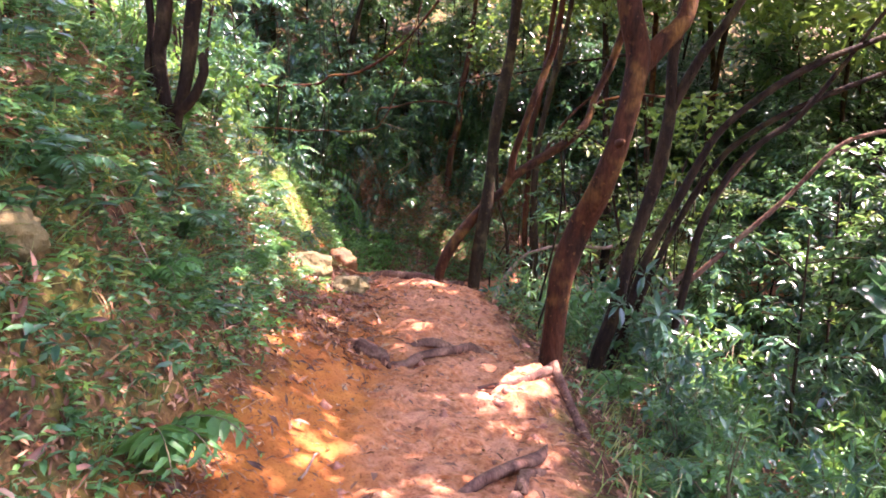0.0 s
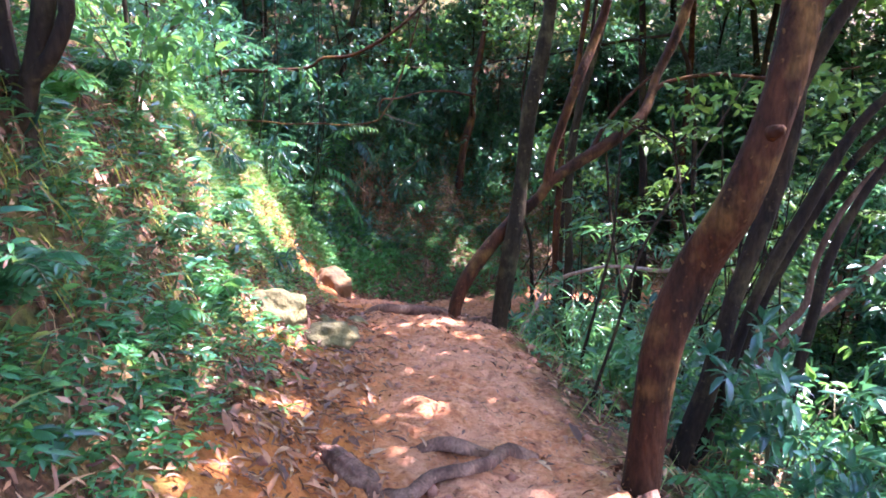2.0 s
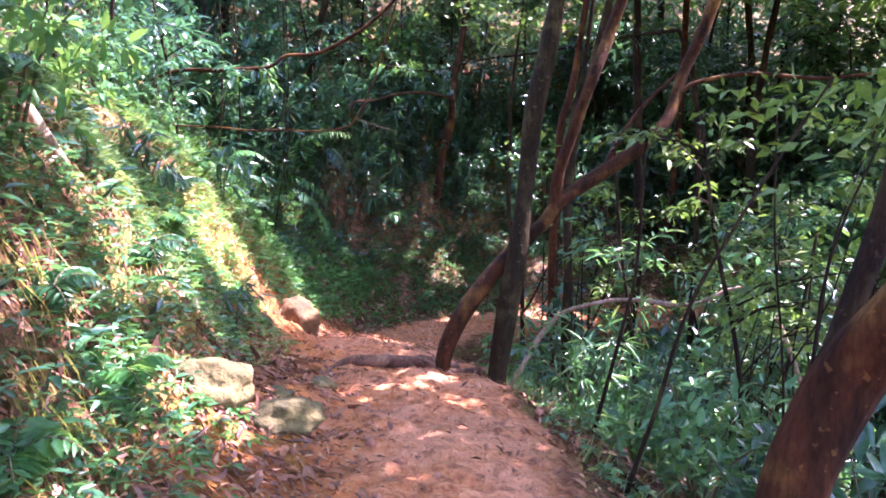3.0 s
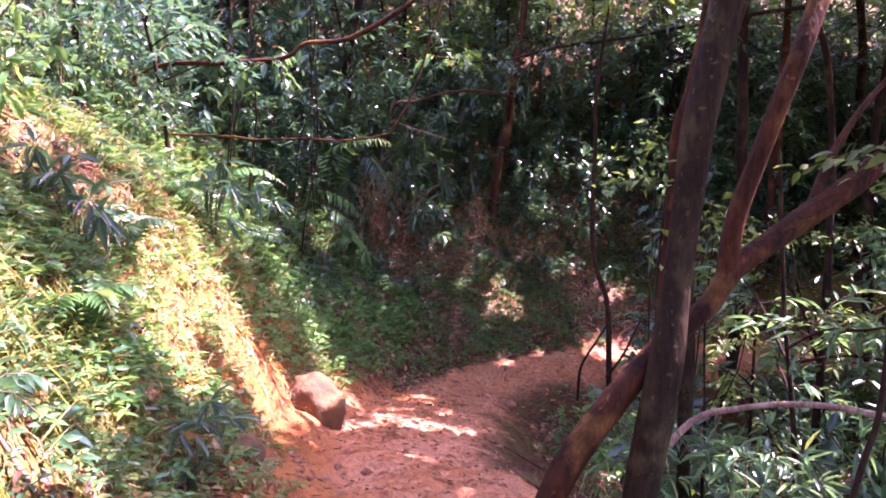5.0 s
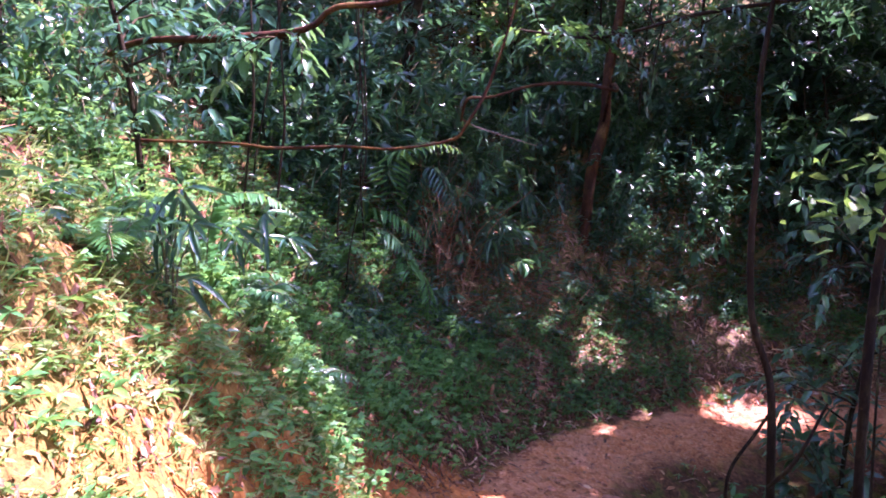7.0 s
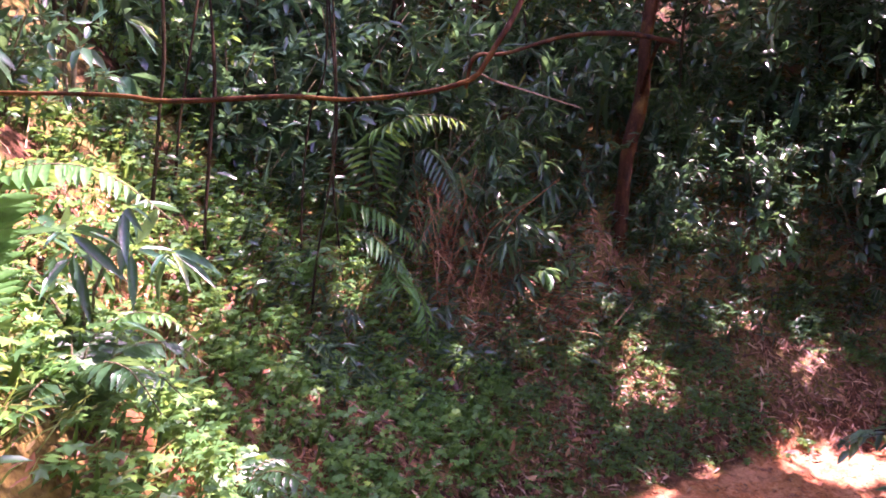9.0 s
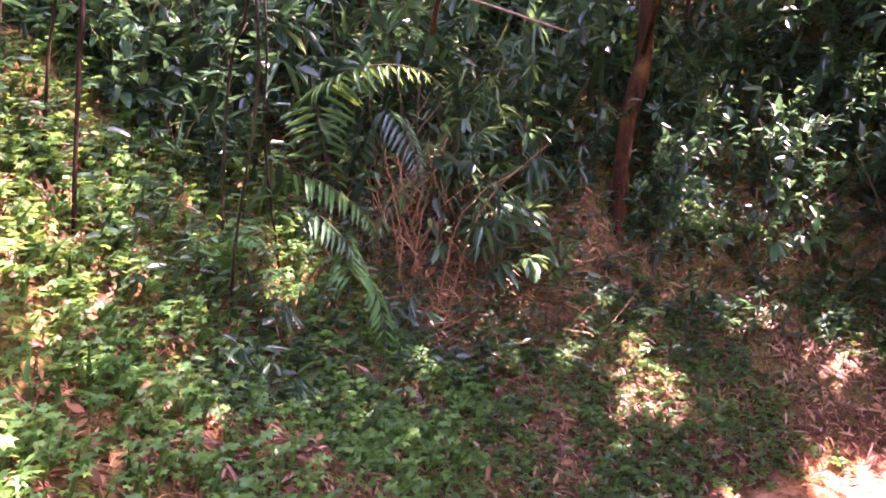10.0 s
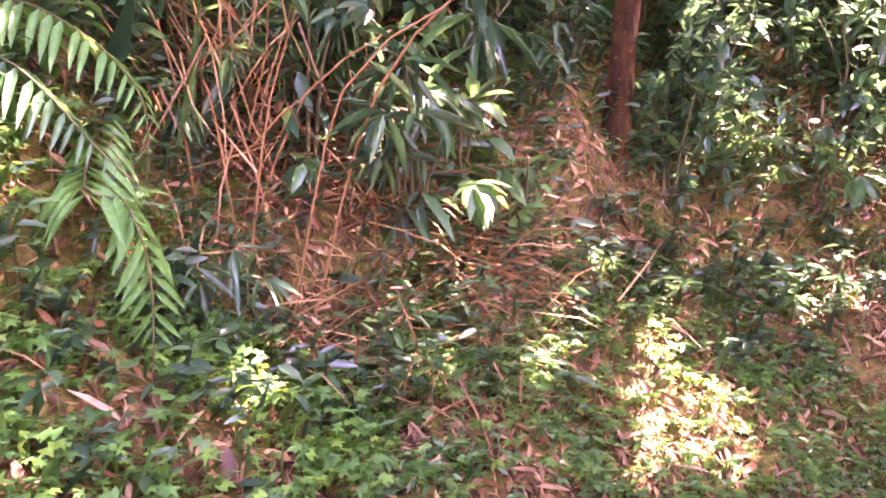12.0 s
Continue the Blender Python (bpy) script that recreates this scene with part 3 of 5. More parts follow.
tree("crooked_tree", "crooked red-brown tree with a sideways bough", (-0.03, 8.3, h1(-0.03, 8.3) - 0.03),
     [("trunk", [(-0.06, 8.28, -0.35), (-0.02, 8.3, -0.03), (0.12, 8.35, 0.25), (0.39, 8.42, 0.58), (0.62, 8.48, 0.77), (0.7, 8.5, 0.88), (0.97, 8.6, 1.05), (1.25, 8.7, 1.22), (1.47, 8.8, 1.42), (1.59, 8.9, 1.71), (1.8, 9.0, 2.16), (2.2, 9.3, 3.4)], 0.056, 0.032),
      ("stem", [(0.68, 8.5, 0.86), (0.7, 8.5, 1.07), (0.79, 8.5, 1.34), (0.9, 8.5, 1.65), (1.03, 8.6, 1.96), (1.15, 8.6, 2.4), (1.3, 8.5, 3.6)], 0.04, 0.028)]
     + [("branch", [(1.5, 8.82, 1.5), (1.62, 8.85, 1.63), (2.0, 8.8, 1.70), (2.5, 8.75, 1.67), (3.1, 8.7, 1.75)], 0.018, 0.008),
        ("branch", [(1.0, 8.6, 1.06), (1.15, 8.75, 1.3), (1.35, 8.9, 1.52), (1.7, 9.1, 1.8)], 0.02, 0.01)]
     + limb_fan((2.2, 9.3, 3.3), (3.6, 10.8, 5.0), 2.2, rt, 4), BARK_RED, (4.6, 11.0, 5.4), (2.8, 2.8, 1.3), 6000, seed=3)
tree("dark_tree", "dark multi-stemmed tree on the downhill side", (1.2, 6.3, h1(1.2, 6.3) - 0.05),
     [("stem", [(1.1, 6.3, -0.75), (1.16, 6.3, -0.47), (1.3, 6.3, -0.02), (1.4, 6.3, 0.42), (1.59, 6.3, 1.02), (1.67, 6.3, 1.52), (1.68, 6.3, 1.92), (1.76, 6.3, 2.4), (1.9, 6.5, 4.0)], 0.058, 0.036),
      ("branch", [(1.66, 6.3, 1.5), (1.88, 6.3, 1.92), (2.18, 6.3, 2.36), (3.0, 6.6, 3.6)], 0.04, 0.02)]
     + limb_fan((1.9, 6.5, 3.9), (4.6, 7.2, 5.2), 2.4, rt, 4), BARK_DARK, (4.8, 7.2, 5.4), (2.8, 2.8, 1.3), 6500, seed=4)
tree("arching_tree", "dark tree whose thin stems arch over the slope", (1.35, 6.55, h1(1.35, 6.55) - 0.05),
     [("stem", [(1.28, 6.5, -0.8), (1.35, 6.5, -0.43), (1.57, 6.5, 0.34), (1.85, 6.5, 0.92), (2.09, 6.5, 1.35), (2.42, 6.5, 1.64), (2.83, 6.5, 1.89), (3.41, 6.5, 2.12), (4.6, 6.6, 2.6)], 0.042, 0.018),
      ("stem", [(1.4, 6.8, -0.8), (1.5, 6.8, -0.33), (1.82, 6.8, 0.47), (2.16, 6.8, 1.07), (2.46, 6.8, 1.36), (2.94, 6.8, 1.61), (3.59, 6.8, 1.87), (4.8, 7, 2.3)], 0.034, 0.016),
      ("stem", [(1.75, 6.6, -0.7), (1.94, 6.6, 0.21), (2.03, 6.6, 0.64), (2.23, 6.6, 1.04), (2.48, 6.6, 1.3), (2.81, 6.6, 1.56), (3.4, 6.5, 2.4)], 0.04, 0.015)],
     BARK_DARK, (4.4, 6.7, 3.2), (1.6, 1.4, 0.6), 1200, 0.12, seed=5)
tree("pale_branch_tree", "tan bare slanting stems among shrubs", (1.45, 7.0, h1(1.45, 7.0)),
     [("stem", [(1.45, 7.0, -0.75), (1.52, 7.0, -0.43), (1.74, 7.0, -0.17), (2.06, 7.0, 0.1), (2.39, 7.0, 0.4), (2.86, 7.0, 0.83), (3.24, 7.0, 1.23), (3.53, 7.0, 1.35), (3.95, 7.0, 1.42), (4.6, 7.0, 1.7)], 0.032, 0.012),
      ("stem", [(1.5, 7.05, -0.75), (1.62, 7.05, -0.28), (1.95, 7.05, 0.08), (2.1, 7.05, 0.25), (2.14, 7.05, 0.5), (2.3, 7.05, 0.85), (2.6, 7.1, 1.2)], 0.034, 0.016)], BARK_TAN, seed=6)
tree("thin_tree", "thin grey tree behind the trail", (1.2, 11, h1(1.2, 11)),
     [("trunk", [(1.2, 11, -1.2), (1.2, 11, -0.16), (1.21, 11, 1.02), (1.48, 11, 2.24), (1.64, 11, 3.07), (1.8, 11.2, 4.5)], 0.05, 0.03)] + limb_fan((1.8, 11.2, 4.4), (3.4, 12.6, 5.8), 2.4, rt, 4),
     BARK_GREY, (3.6, 12.8, 5.8), (3.0, 3.0, 1.4), 9000, seed=7)
tree("bank_tree", "dark tree with several stems on the bank", (-1.6, 5.0, h1(-1.6, 5.0) - 0.05),
     [("stem", [(-1.62, 5.0, 1.0), (-1.6, 5.0, 1.42), (-1.63, 5.0, 1.66), (-1.64, 5.0, 1.88), (-1.59, 5.0, 2.2), (-1.45, 5.0, 4.2)], 0.045, 0.035),
      ("stem", [(-1.56, 5.0, 1.0), (-1.57, 5.0, 1.40), (-1.49, 5.0, 1.7), (-1.45, 5.0, 1.93), (-1.41, 5.0, 2.2), (-1.05, 5.0, 4.0)], 0.045, 0.035),
      ("stem", [(-1.68, 5.05, 1.1), (-1.69, 5.05, 1.5), (-1.72, 5.05, 1.8), (-1.7, 5.05, 2.2), (-1.9, 5.2, 3.8)], 0.026, 0.018),
      ("broken_branch", [(-1.52, 4.95, 1.52), (-1.43, 4.93, 1.6), (-1.36, 4.92, 1.74), (-1.37, 4.92, 1.84)], 0.036, 0.026)] + limb_fan((-1.4, 4.9, 4.1), (-1.2, 4.4, 5.5), 2.6, rt, 4),
     BARK_DARK, (-1.4, 4.2, 5.6), (2.8, 3.0, 1.3), 5000, seed=8)
tree("red_trunk_tree", "leaning reddish tree on the far bank", (0.07, 18.3, h1(0.07, 18.3) - 0.05),
     [("trunk", [(0.05, 18.3, -0.4), (0.1, 18.4, 0.1), (0.18, 18.5, 0.68), (0.27, 18.6, 1.04), (0.35, 18.7, 1.37), (0.39, 18.75, 1.88), (0.6, 19.2, 3.0), (0.8, 20.2, 4.4)], 0.085, 0.05)] + limb_fan((0.8, 20.2, 4.3), (2.4, 19.6, 6.0), 2.6, rt),
     BARK_RED, (2.6, 19.6, 6.2), (3.2, 3.0, 1.6), 5000, seed=9)
tree("sapling", "thin dark sapling beside the bend", (1.01, 13, h1(1.01, 13)),
     [("stem", [(1.02, 13, -1.3), (1.01, 13, -0.95), (0.98, 13, -0.28), (0.86, 13, 0.13), (0.83, 13, 0.61), (0.85, 13, 1.27), (0.85, 13, 1.65), (1.0, 13, 2.8)], 0.03, 0.012),
      ("branch", [(0.72, 13, -1.2), (0.75, 13, -0.87), (0.9, 13, -0.61), (1.0, 13, -0.44)], 0.014, 0.01),
      ("branch", [(0.98, 12.95, -0.95), (1.1, 12.8, -0.7), (1.27, 12.8, -0.33)], 0.016, 0.008)], BARK_DARK, (1.1, 13, 2.6), (0.8, 0.8, 0.5), 500, 0.1, seed=10, category="sapling", group="saplings")
tree("sapling", "slim brown sapling on the downhill edge", (1.11, 11.4, h1(1.11, 11.4)),
     [("stem", [(1.11, 11.4, -1.2), (1.11, 11.4, -0.38), (1.12, 11.4, 0.17), (1.15, 11.4, 0.76), (1.18, 11.4, 1.32), (1.29, 11.4, 1.78), (1.5, 11.4, 3.2)], 0.045, 0.03)]
     + limb_fan((1.5, 11.4, 3.1), (2.2, 11.6, 4.2), 1.4, rt, 3), BARK_RED, (2.4, 11.8, 4.4), (1.6, 1.6, 0.8), 1500, 0.12, seed=11, category="sapling", group="saplings")
tree("sapling", "slim brown sapling on the downhill edge", (1.29, 12.3, h1(1.29, 12.3)),
     [("stem", [(1.29, 12.3, -1.2), (1.29, 12.3, -0.36), (1.32, 12.3, 0.61), (1.45, 12.3, 1.45), (1.55, 12.3, 1.91), (1.7, 12.4, 3)], 0.032, 0.02)], BARK_DARK, (1.8, 12.4, 3.2), (1.2, 1.2, 0.6), 900, 0.12, seed=12, category="sapling", group="saplings")
tree("sapling", "thin young stem in the undergrowth", (0.9, 8.2, h1(0.9, 8.2)),
     [("stem", [(0.88, 8.2, -0.7), (0.9, 8.2, -0.54), (1.0, 8.2, -0.14), (1.09, 8.2, 0.25), (1.14, 8.2, 0.52), (1.2, 8.3, 1.3)], 0.016, 0.007)], BARK_DARK, seed=13, category="sapling", group="saplings")
tree("sapling", "thin young stem in the undergrowth", (0.77, 6.8, h1(0.77, 6.8)),
     [("stem", [(0.76, 6.8, -0.5), (0.77, 6.8, -0.28), (0.89, 6.8, 0.12), (1.02, 6.8, 0.59), (1.21, 6.8, 0.96), (1.6, 6.8, 1.6)], 0.013, 0.005)], BARK_DARK, seed=14, category="sapling", group="saplings")

rq = np.random.default_rng(91)
for i in range(16):
    x, y = rq.uniform(0.85, 2.6), rq.uniform(6.4, 11.5)
    z, hgt_m, lx, ly = h1(x, y), rq.uniform(1.2, 2.6), rq.uniform(-0.1, 0.5), rq.uniform(-0.3, 0.3)
    tree("sapling", "thin young stem in the undergrowth", (x, y, z),
         [("stem", [(x, y, z - 0.1), (x + lx * 0.3, y + ly * 0.3, z + hgt_m * 0.4), (x + lx * 0.5, y + ly, z + hgt_m * 0.7), (x + lx, y + ly, z + hgt_m)], rq.uniform(0.008, 0.018), 0.004),
          ("branch", [(x + lx * 0.3, y + ly * 0.3, z + hgt_m * 0.4), (x + lx * 0.3 + 0.2, y, z + hgt_m * 0.6), (x + lx * 0.3 + rq.uniform(0.2, 0.5), y, z + hgt_m * 0.85)], 0.006, 0.003)],
         (BARK_DARK, BARK_GREY)[i % 2], (x + lx, y + ly, z + hgt_m), (0.35, 0.35, 0.25), 90, 0.1, seed=120 + i, category="sapling", group="saplings")

# tall trees of the surrounding wood, added so their unseen crowns close the canopy against sun
WOOD = [(6.4, 3.0, 3.2), (8.5, 8.0, 3.4), (7.6, 13.0, 3.4), (5.6, 17.5, 3.0), (8.8, 18.5, 3.4), (4.0, 0.5, 3.2), (3.0, -4.0, 3.2), (-3.5, -3.0, 3.2), (-4.6, 8.5, 3.0), (-5.0, 13.5, 3.0), (-3.6, 18.5, 3.2),
        (1.2, 23.0, 3.4), (-1.5, 21.5, 3.0), (5.2, 22.5, 3.4), (9.5, 23.5, 3.4), (-6.5, 3.0, 3.2), (12, 13.5, 3.6), (12, 6, 3.6), (-5.8, 22, 3.4), (13.5, 20, 3.6), (4.3, 18.7, 3.0), (2.9, 15.7, 2.4), (6.0, 19.8, 3.0), (10.5, 15.5, 3.4), (14, 16.5, 3.4), (12.5, 24, 3.4), (9.6, 12.4, 3.0), (14.5, 22.6, 3.4), (16.5, 20.5, 3.4)]
for i, (x, y, r) in enumerate(WOOD):
    rng = np.random.default_rng(200 + i)
    z = h1(x, y)
    top = (x + rng.uniform(-0.3, 0.3), y + rng.uniform(-0.3, 0.3), z + 6.1)
    tree("forest_tree", "tall slender forest tree with a leafy crown added for shade", (x, y, z - 0.05),
         [("trunk", [(x, y, z - 0.3), (x + rng.uniform(-0.2, 0.2), y, z + 1.5), (x + rng.uniform(-0.3, 0.3), y, z + 3.5), top], rng.uniform(0.07, 0.12), 0.05)]
         + limb_fan(top, (x, y, z + 7.4), r, rng, 4), (BARK_DARK, BARK_GREY, BARK_RED)[i % 3], (x, y, z + 7.4), (r, r, 1.7), 6200 if x > 0 and -1 < y < 21 + 4 * (x > 6) else 2400, 0.24, seed=60 + i, group="trees of the wood")


# extra tree, its unseen crown leaning out to keep sun off the hollow
tree("forest_tree", "tall slender forest tree with a leafy crown added for shade", (-2.3, 18.7, h1(-2.3, 18.7) - 0.05),
     [("trunk", [(-2.3, 18.7, h1(-2.3, 18.7) - 0.3), (-2.2, 18.6, 2.0), (-1.7, 18.2, 3.8), (-0.9, 17.6, 5.4)], 0.07, 0.04)] + limb_fan((-0.9, 17.6, 5.3), (-0.4, 17.2, 6.4), 2.2, rt, 4),
     BARK_GREY, (-0.4, 17.1, 6.5), (2.8, 2.4, 1.1), 2800, 0.22, seed=99, group="trees of the wood")


# ---- shrubs ----
def shrub(name, label, seed, height, radius, n, ln, aspect, leaf, droop=0.3, group=""):
    """Several bowed stems, with clumps of leaves along their upper halves."""
    rng = np.random.default_rng(seed)
    ob = thing(name, (0, 0, 0), label, "shrub", group)
    tips = []
    for i in range(5):
        a = i * 1.26 + rng.uniform(-0.4, 0.4)
        r = radius * rng.uniform(0.35, 0.8)
        h = height * rng.uniform(0.6, 1.0)
        pts = [(0.03 * math.cos(a), 0.03 * math.sin(a), -0.15), (r * 0.3 * math.cos(a), r * 0.3 * math.sin(a), h * 0.5), (r * math.cos(a), r * math.sin(a), h)]
        part("stem", tube(pts, 0.012, 0.004, 5, 0.1, seed + i, 0, 0.22), STEM, ob, smooth=True)
        tips.append(spline(pts, 0.06))
    line = np.vstack([t[len(t) // 3:] for t in tips])
    m = n // 7
    c = line[rng.integers(0, len(line), m)] + rng.normal(size=(m, 3)) * np.array((radius * 0.28, radius * 0.28, height * 0.16))
    c[:, 2] = np.maximum(c[:, 2], 0.04)
    k = rng.integers(0, m, n)
    out = unit(c - np.array((0, 0, height * 0.25)))
    along = out[k] * 0.7 + rng.normal(size=(n, 3)) * 0.75 + (0, 0, -droop)
    p = c[k] + unit(along) * 0.02
    size = ln * rng.uniform(0.55, 1.25, n)
    v, f = leaves(p, along, rng.normal(size=(n, 3)) * 0.35 + (0, 0, 1), size, size * aspect)
    part("foliage", (v, f), leaf, ob)
    return ob


kinds = [shrub("shrub", "glossy dark-leaved forest shrub", 11, 0.9, 0.6, 420, 0.12, 0.48, LEAF_DARK, group="undergrowth shrubs"),
         shrub("shrub", "small-leaved mid-green forest shrub", 12, 0.75, 0.6, 480, 0.085, 0.5, LEAF_MID, group="undergrowth shrubs"),
         shrub("shrub", "broad-leaved dark green undergrowth shrub", 13, 1.0, 0.65, 300, 0.15, 0.42, LEAF_DARK, 0.6, group="undergrowth shrubs"),
         shrub("shrub", "bright green leafy undergrowth shrub", 14, 0.8, 0.55, 400, 0.105, 0.48, LEAF_FRESH, group="undergrowth shrubs"),
         shrub("shrub", "narrow-leaved bamboo-like forest shrub", 15, 1.1, 0.6, 420, 0.16, 0.16, LEAF_MID, 0.7, group="undergrowth shrubs")]


FAR = [[] for _ in range(5)]


def plant_out(n, xr, yr, weights, smin, smax, ok, seed, apart=0.3, far=99.0):
    """Copies of the shrub kinds over a stretch of ground."""
    rng = np.random.default_rng(seed)
    spots, tries = [], 0
    while len(spots) < n and tries < n * 40:
        tries += 1
        x, y = rng.uniform(*xr), rng.uniform(*yr)
        d = float(leftness(x, y)[0])
        if not ok(x, y, d) or any((x - a) ** 2 + (y - b) ** 2 < apart ** 2 for a, b in spots):
            continue
        spots.append((x, y))
        s = rng.uniform(smin, smax)
        k = rng.choice(5, p=weights)
        place = pose(x, y, h1(x, y) - 0.02, rng.uniform(-12, 12), rng.uniform(-12, 12), rng.uniform(0, 360))
        if y > far:
            FAR[k].append(place @ Matrix.Scale(s, 4))
            continue
        copy_thing(kinds[k], place).scale = (s, s, s)


plant_out(26, (0.9, 5), (1.5, 7.2), (0.22, 0.36, 0.16, 0.14, 0.12), 0.55, 0.9, lambda x, y, d: d < -1.1 and x < 1.2 + 0.62 * y, 30, 0.3)
plant_out(84, (0.9, 9), (6.6, 16.8), (0.22, 0.34, 0.14, 0.22, 0.08), 0.8, 1.3, lambda x, y, d: d < -1.15 - 0.25 * (y > 9) and x < 1.2 + 0.62 * y, 31, 0.36)
plant_out(118, (-5, 11), (14, 23), (0.42, 0.16, 0.28, 0.04, 0.1), 0.8, 1.5, lambda x, y, d: d > 1.9 + 0.35 * (x < 0) and y > 15 - 0.2 * x and not (-2.7 < x < -0.9 and y < 17.1), 32, 0.45, 19.8)
plant_out(34, (3.2, 12), (16.5, 25), (0.35, 0.2, 0.3, 0.05, 0.1), 1.5, 2.3, lambda x, y, d: d > 1.0, 35, 0.7, 0.0)
for x, y, s, k in ((0.8, 18.6, 0.5, 1), (1.3, 18.7, 0.7, 1)):
    copy_thing(kinds[k], pose(x, y, h1(x, y) - 0.02, 0, 0, 100 * y)).scale = (s, s, s)
plant_out(42, (-5, -1.6), (1.0, 12.5), (0.2, 0.35, 0.1, 0.25, 0.1), 0.5, 1.0, lambda x, y, d: d > 1.75, 33, 0.33)
plant_out(24, (-5, -1.9), (11.2, 16), (0.25, 0.35, 0.15, 0.25, 0.0), 0.45, 0.9, lambda x, y, d: d > (1.75 if y < 12.6 else 2.7) and not (-2.7 < x and y > 15), 34, 0.3)
plant_out(20, (6.5, 13), (11, 21), (0.35, 0.2, 0.3, 0.05, 0.1), 1.6, 2.4, lambda x, y, d: abs(d) > 1.2, 36, 0.8, 0.0)
plant_out(5, (-4.6, -2.9), (12.5, 17.5), (0.4, 0.1, 0.4, 0.0, 0.1), 1.0, 1.5, lambda x, y, d: d > 2.3, 37, 0.5)
plant_out(64, (3.4, 14), (-4, 6.0), (0.25, 0.3, 0.2, 0.15, 0.1), 1.4, 2.2, lambda x, y, d: d < -2.5 and x > 0.62 * y + 0.6, 38, 0.7, -99.0)
for k, places in enumerate(FAR):
    own = next(c for c in kinds[k].children if c.name.startswith("foliage"))
    co = np.empty(len(own.data.vertices) * 3)
    own.data.vertices.foreach_get("co", co)
    tri = np.empty(len(own.data.loops), np.int32)
    own.data.loops.foreach_get("vertex_index", tri)
    if places:
        geos = [(co.reshape(-1, 3) @ np.array(m.to_3x3()).T + np.array(m.translation), tri.reshape(-1, 3)) for m in places]
        single("far_undergrowth", join(*geos), own.data.materials[0], tuple(places[0].translation), "distant leafy undergrowth on the wooded slope", "undergrowth", kind="stuff", smooth=False)
rw = np.random.default_rng(321)
clumps = [crown(rw, (x, y, h1(x, y) + 3.2), (3.2, 2.6, 3.4), 2300, 0.38) for x, y in ((3, 28), (8, 28), (13, 28), (18, 25), (18, 20), (-3, 26), (17, 14), (23, 22), (12, 33), (20, 30))]
single("far_woods", join(*clumps), LEAF_CANOPY, (8, 28, h1(8, 28)), "distant green forest closing off the slope", "forest", kind="stuff", smooth=False)
for ob in kinds:
    ob.location = (-3.4 - 0.5 * kinds.index(ob), 6.0, h1(-3.4 - 0.5 * kinds.index(ob), 6.0))


# ---- understorey trees with leafy twigs ----
def twigs(rng, starts, n, reach, ln, aspect, droop=0.35):
    """Thin twigs from the given points, with leaves set alternately along each."""
    wood, p, a = [], [], []
    for s in starts:
        d = unit(rng.normal(size=3) * (1, 1, 0.35) + (0, 0, 0.1))
        end = s + d * reach * rng.uniform(0.6, 1.2) + (0, 0, -droop * reach * 0.4)
        line = spline([s, (s + end) / 2 + (0, 0, 0.06), end], 0.05)
        wood.append(tube([s, (s + end) / 2 + (0, 0, 0.06), end], 0.007, 0.002, 4, 0.0, 1, 0, 0.15))
        k = np.sort(rng.integers(len(line) // 5, len(line), n))
        side = np.cross(d, (0, 0, 1)) * np.where(np.arange(n) % 2, 1, -1)[:, None]
        p.append(line[k] + rng.normal(size=(n, 3)) * 0.015)
        a.append(d * 0.6 + side * 0.8 + rng.normal(size=(n, 3)) * 0.3 + (0, 0, -droop))
    p, a = np.concatenate(p), np.concatenate(a)
    size = ln * rng.uniform(0.6, 1.25, len(p))
    return join(*wood), leaves(p, a, rng.normal(size=(len(p), 3)) * 0.3 + (0, 0, 1), size, size * aspect)


def understorey(label, seed, height, ln, aspect, leaf, bark, n_twigs=26, per=16, arms=7):
    rng = np.random.default_rng(seed)
    ob = thing("understorey_tree", (0, 0, 0), label, "tree", "understorey trees")
    lean = rng.uniform(-0.5, 0.5, 2)
    pts = [(0, 0, -0.3), (lean[0] * 0.2, lean[1] * 0.2, height * 0.35), (lean[0] * 0.7, lean[1] * 0.7, height * 0.7), (lean[0], lean[1], height)]
    part("trunk", tube(pts, 0.026, 0.01, 7, 0.12, seed, 0, 0.1), bark, ob, smooth=True)
    line = spline(pts, 0.05)
    starts = []
    for i in range(arms):
        s = line[int(len(line) * rng.uniform(0.35, 0.97))]
        a = rng.uniform(0, 6.28)
        e = s + np.array((math.cos(a), math.sin(a), rng.uniform(0.1, 0.6))) * rng.uniform(0.35, 0.8)
        part("branch", tube([s, (s + e) / 2 + (0, 0, 0.05), e], 0.010, 0.005, 5, 0.1, seed + i, 0, 0.1), bark, ob, smooth=True)
        b = spline([s, (s + e) / 2 + (0, 0, 0.05), e], 0.05)
        starts += [b[j] for j in rng.integers(len(b) // 3, len(b), n_twigs // 7 + 1)]
    wood, lf = twigs(rng, starts, per, 0.42, ln, aspect)
    tagged(part("twig_spray", wood, bark, ob), kind="stuff")
    part("foliage", lf, leaf, ob)
    return ob


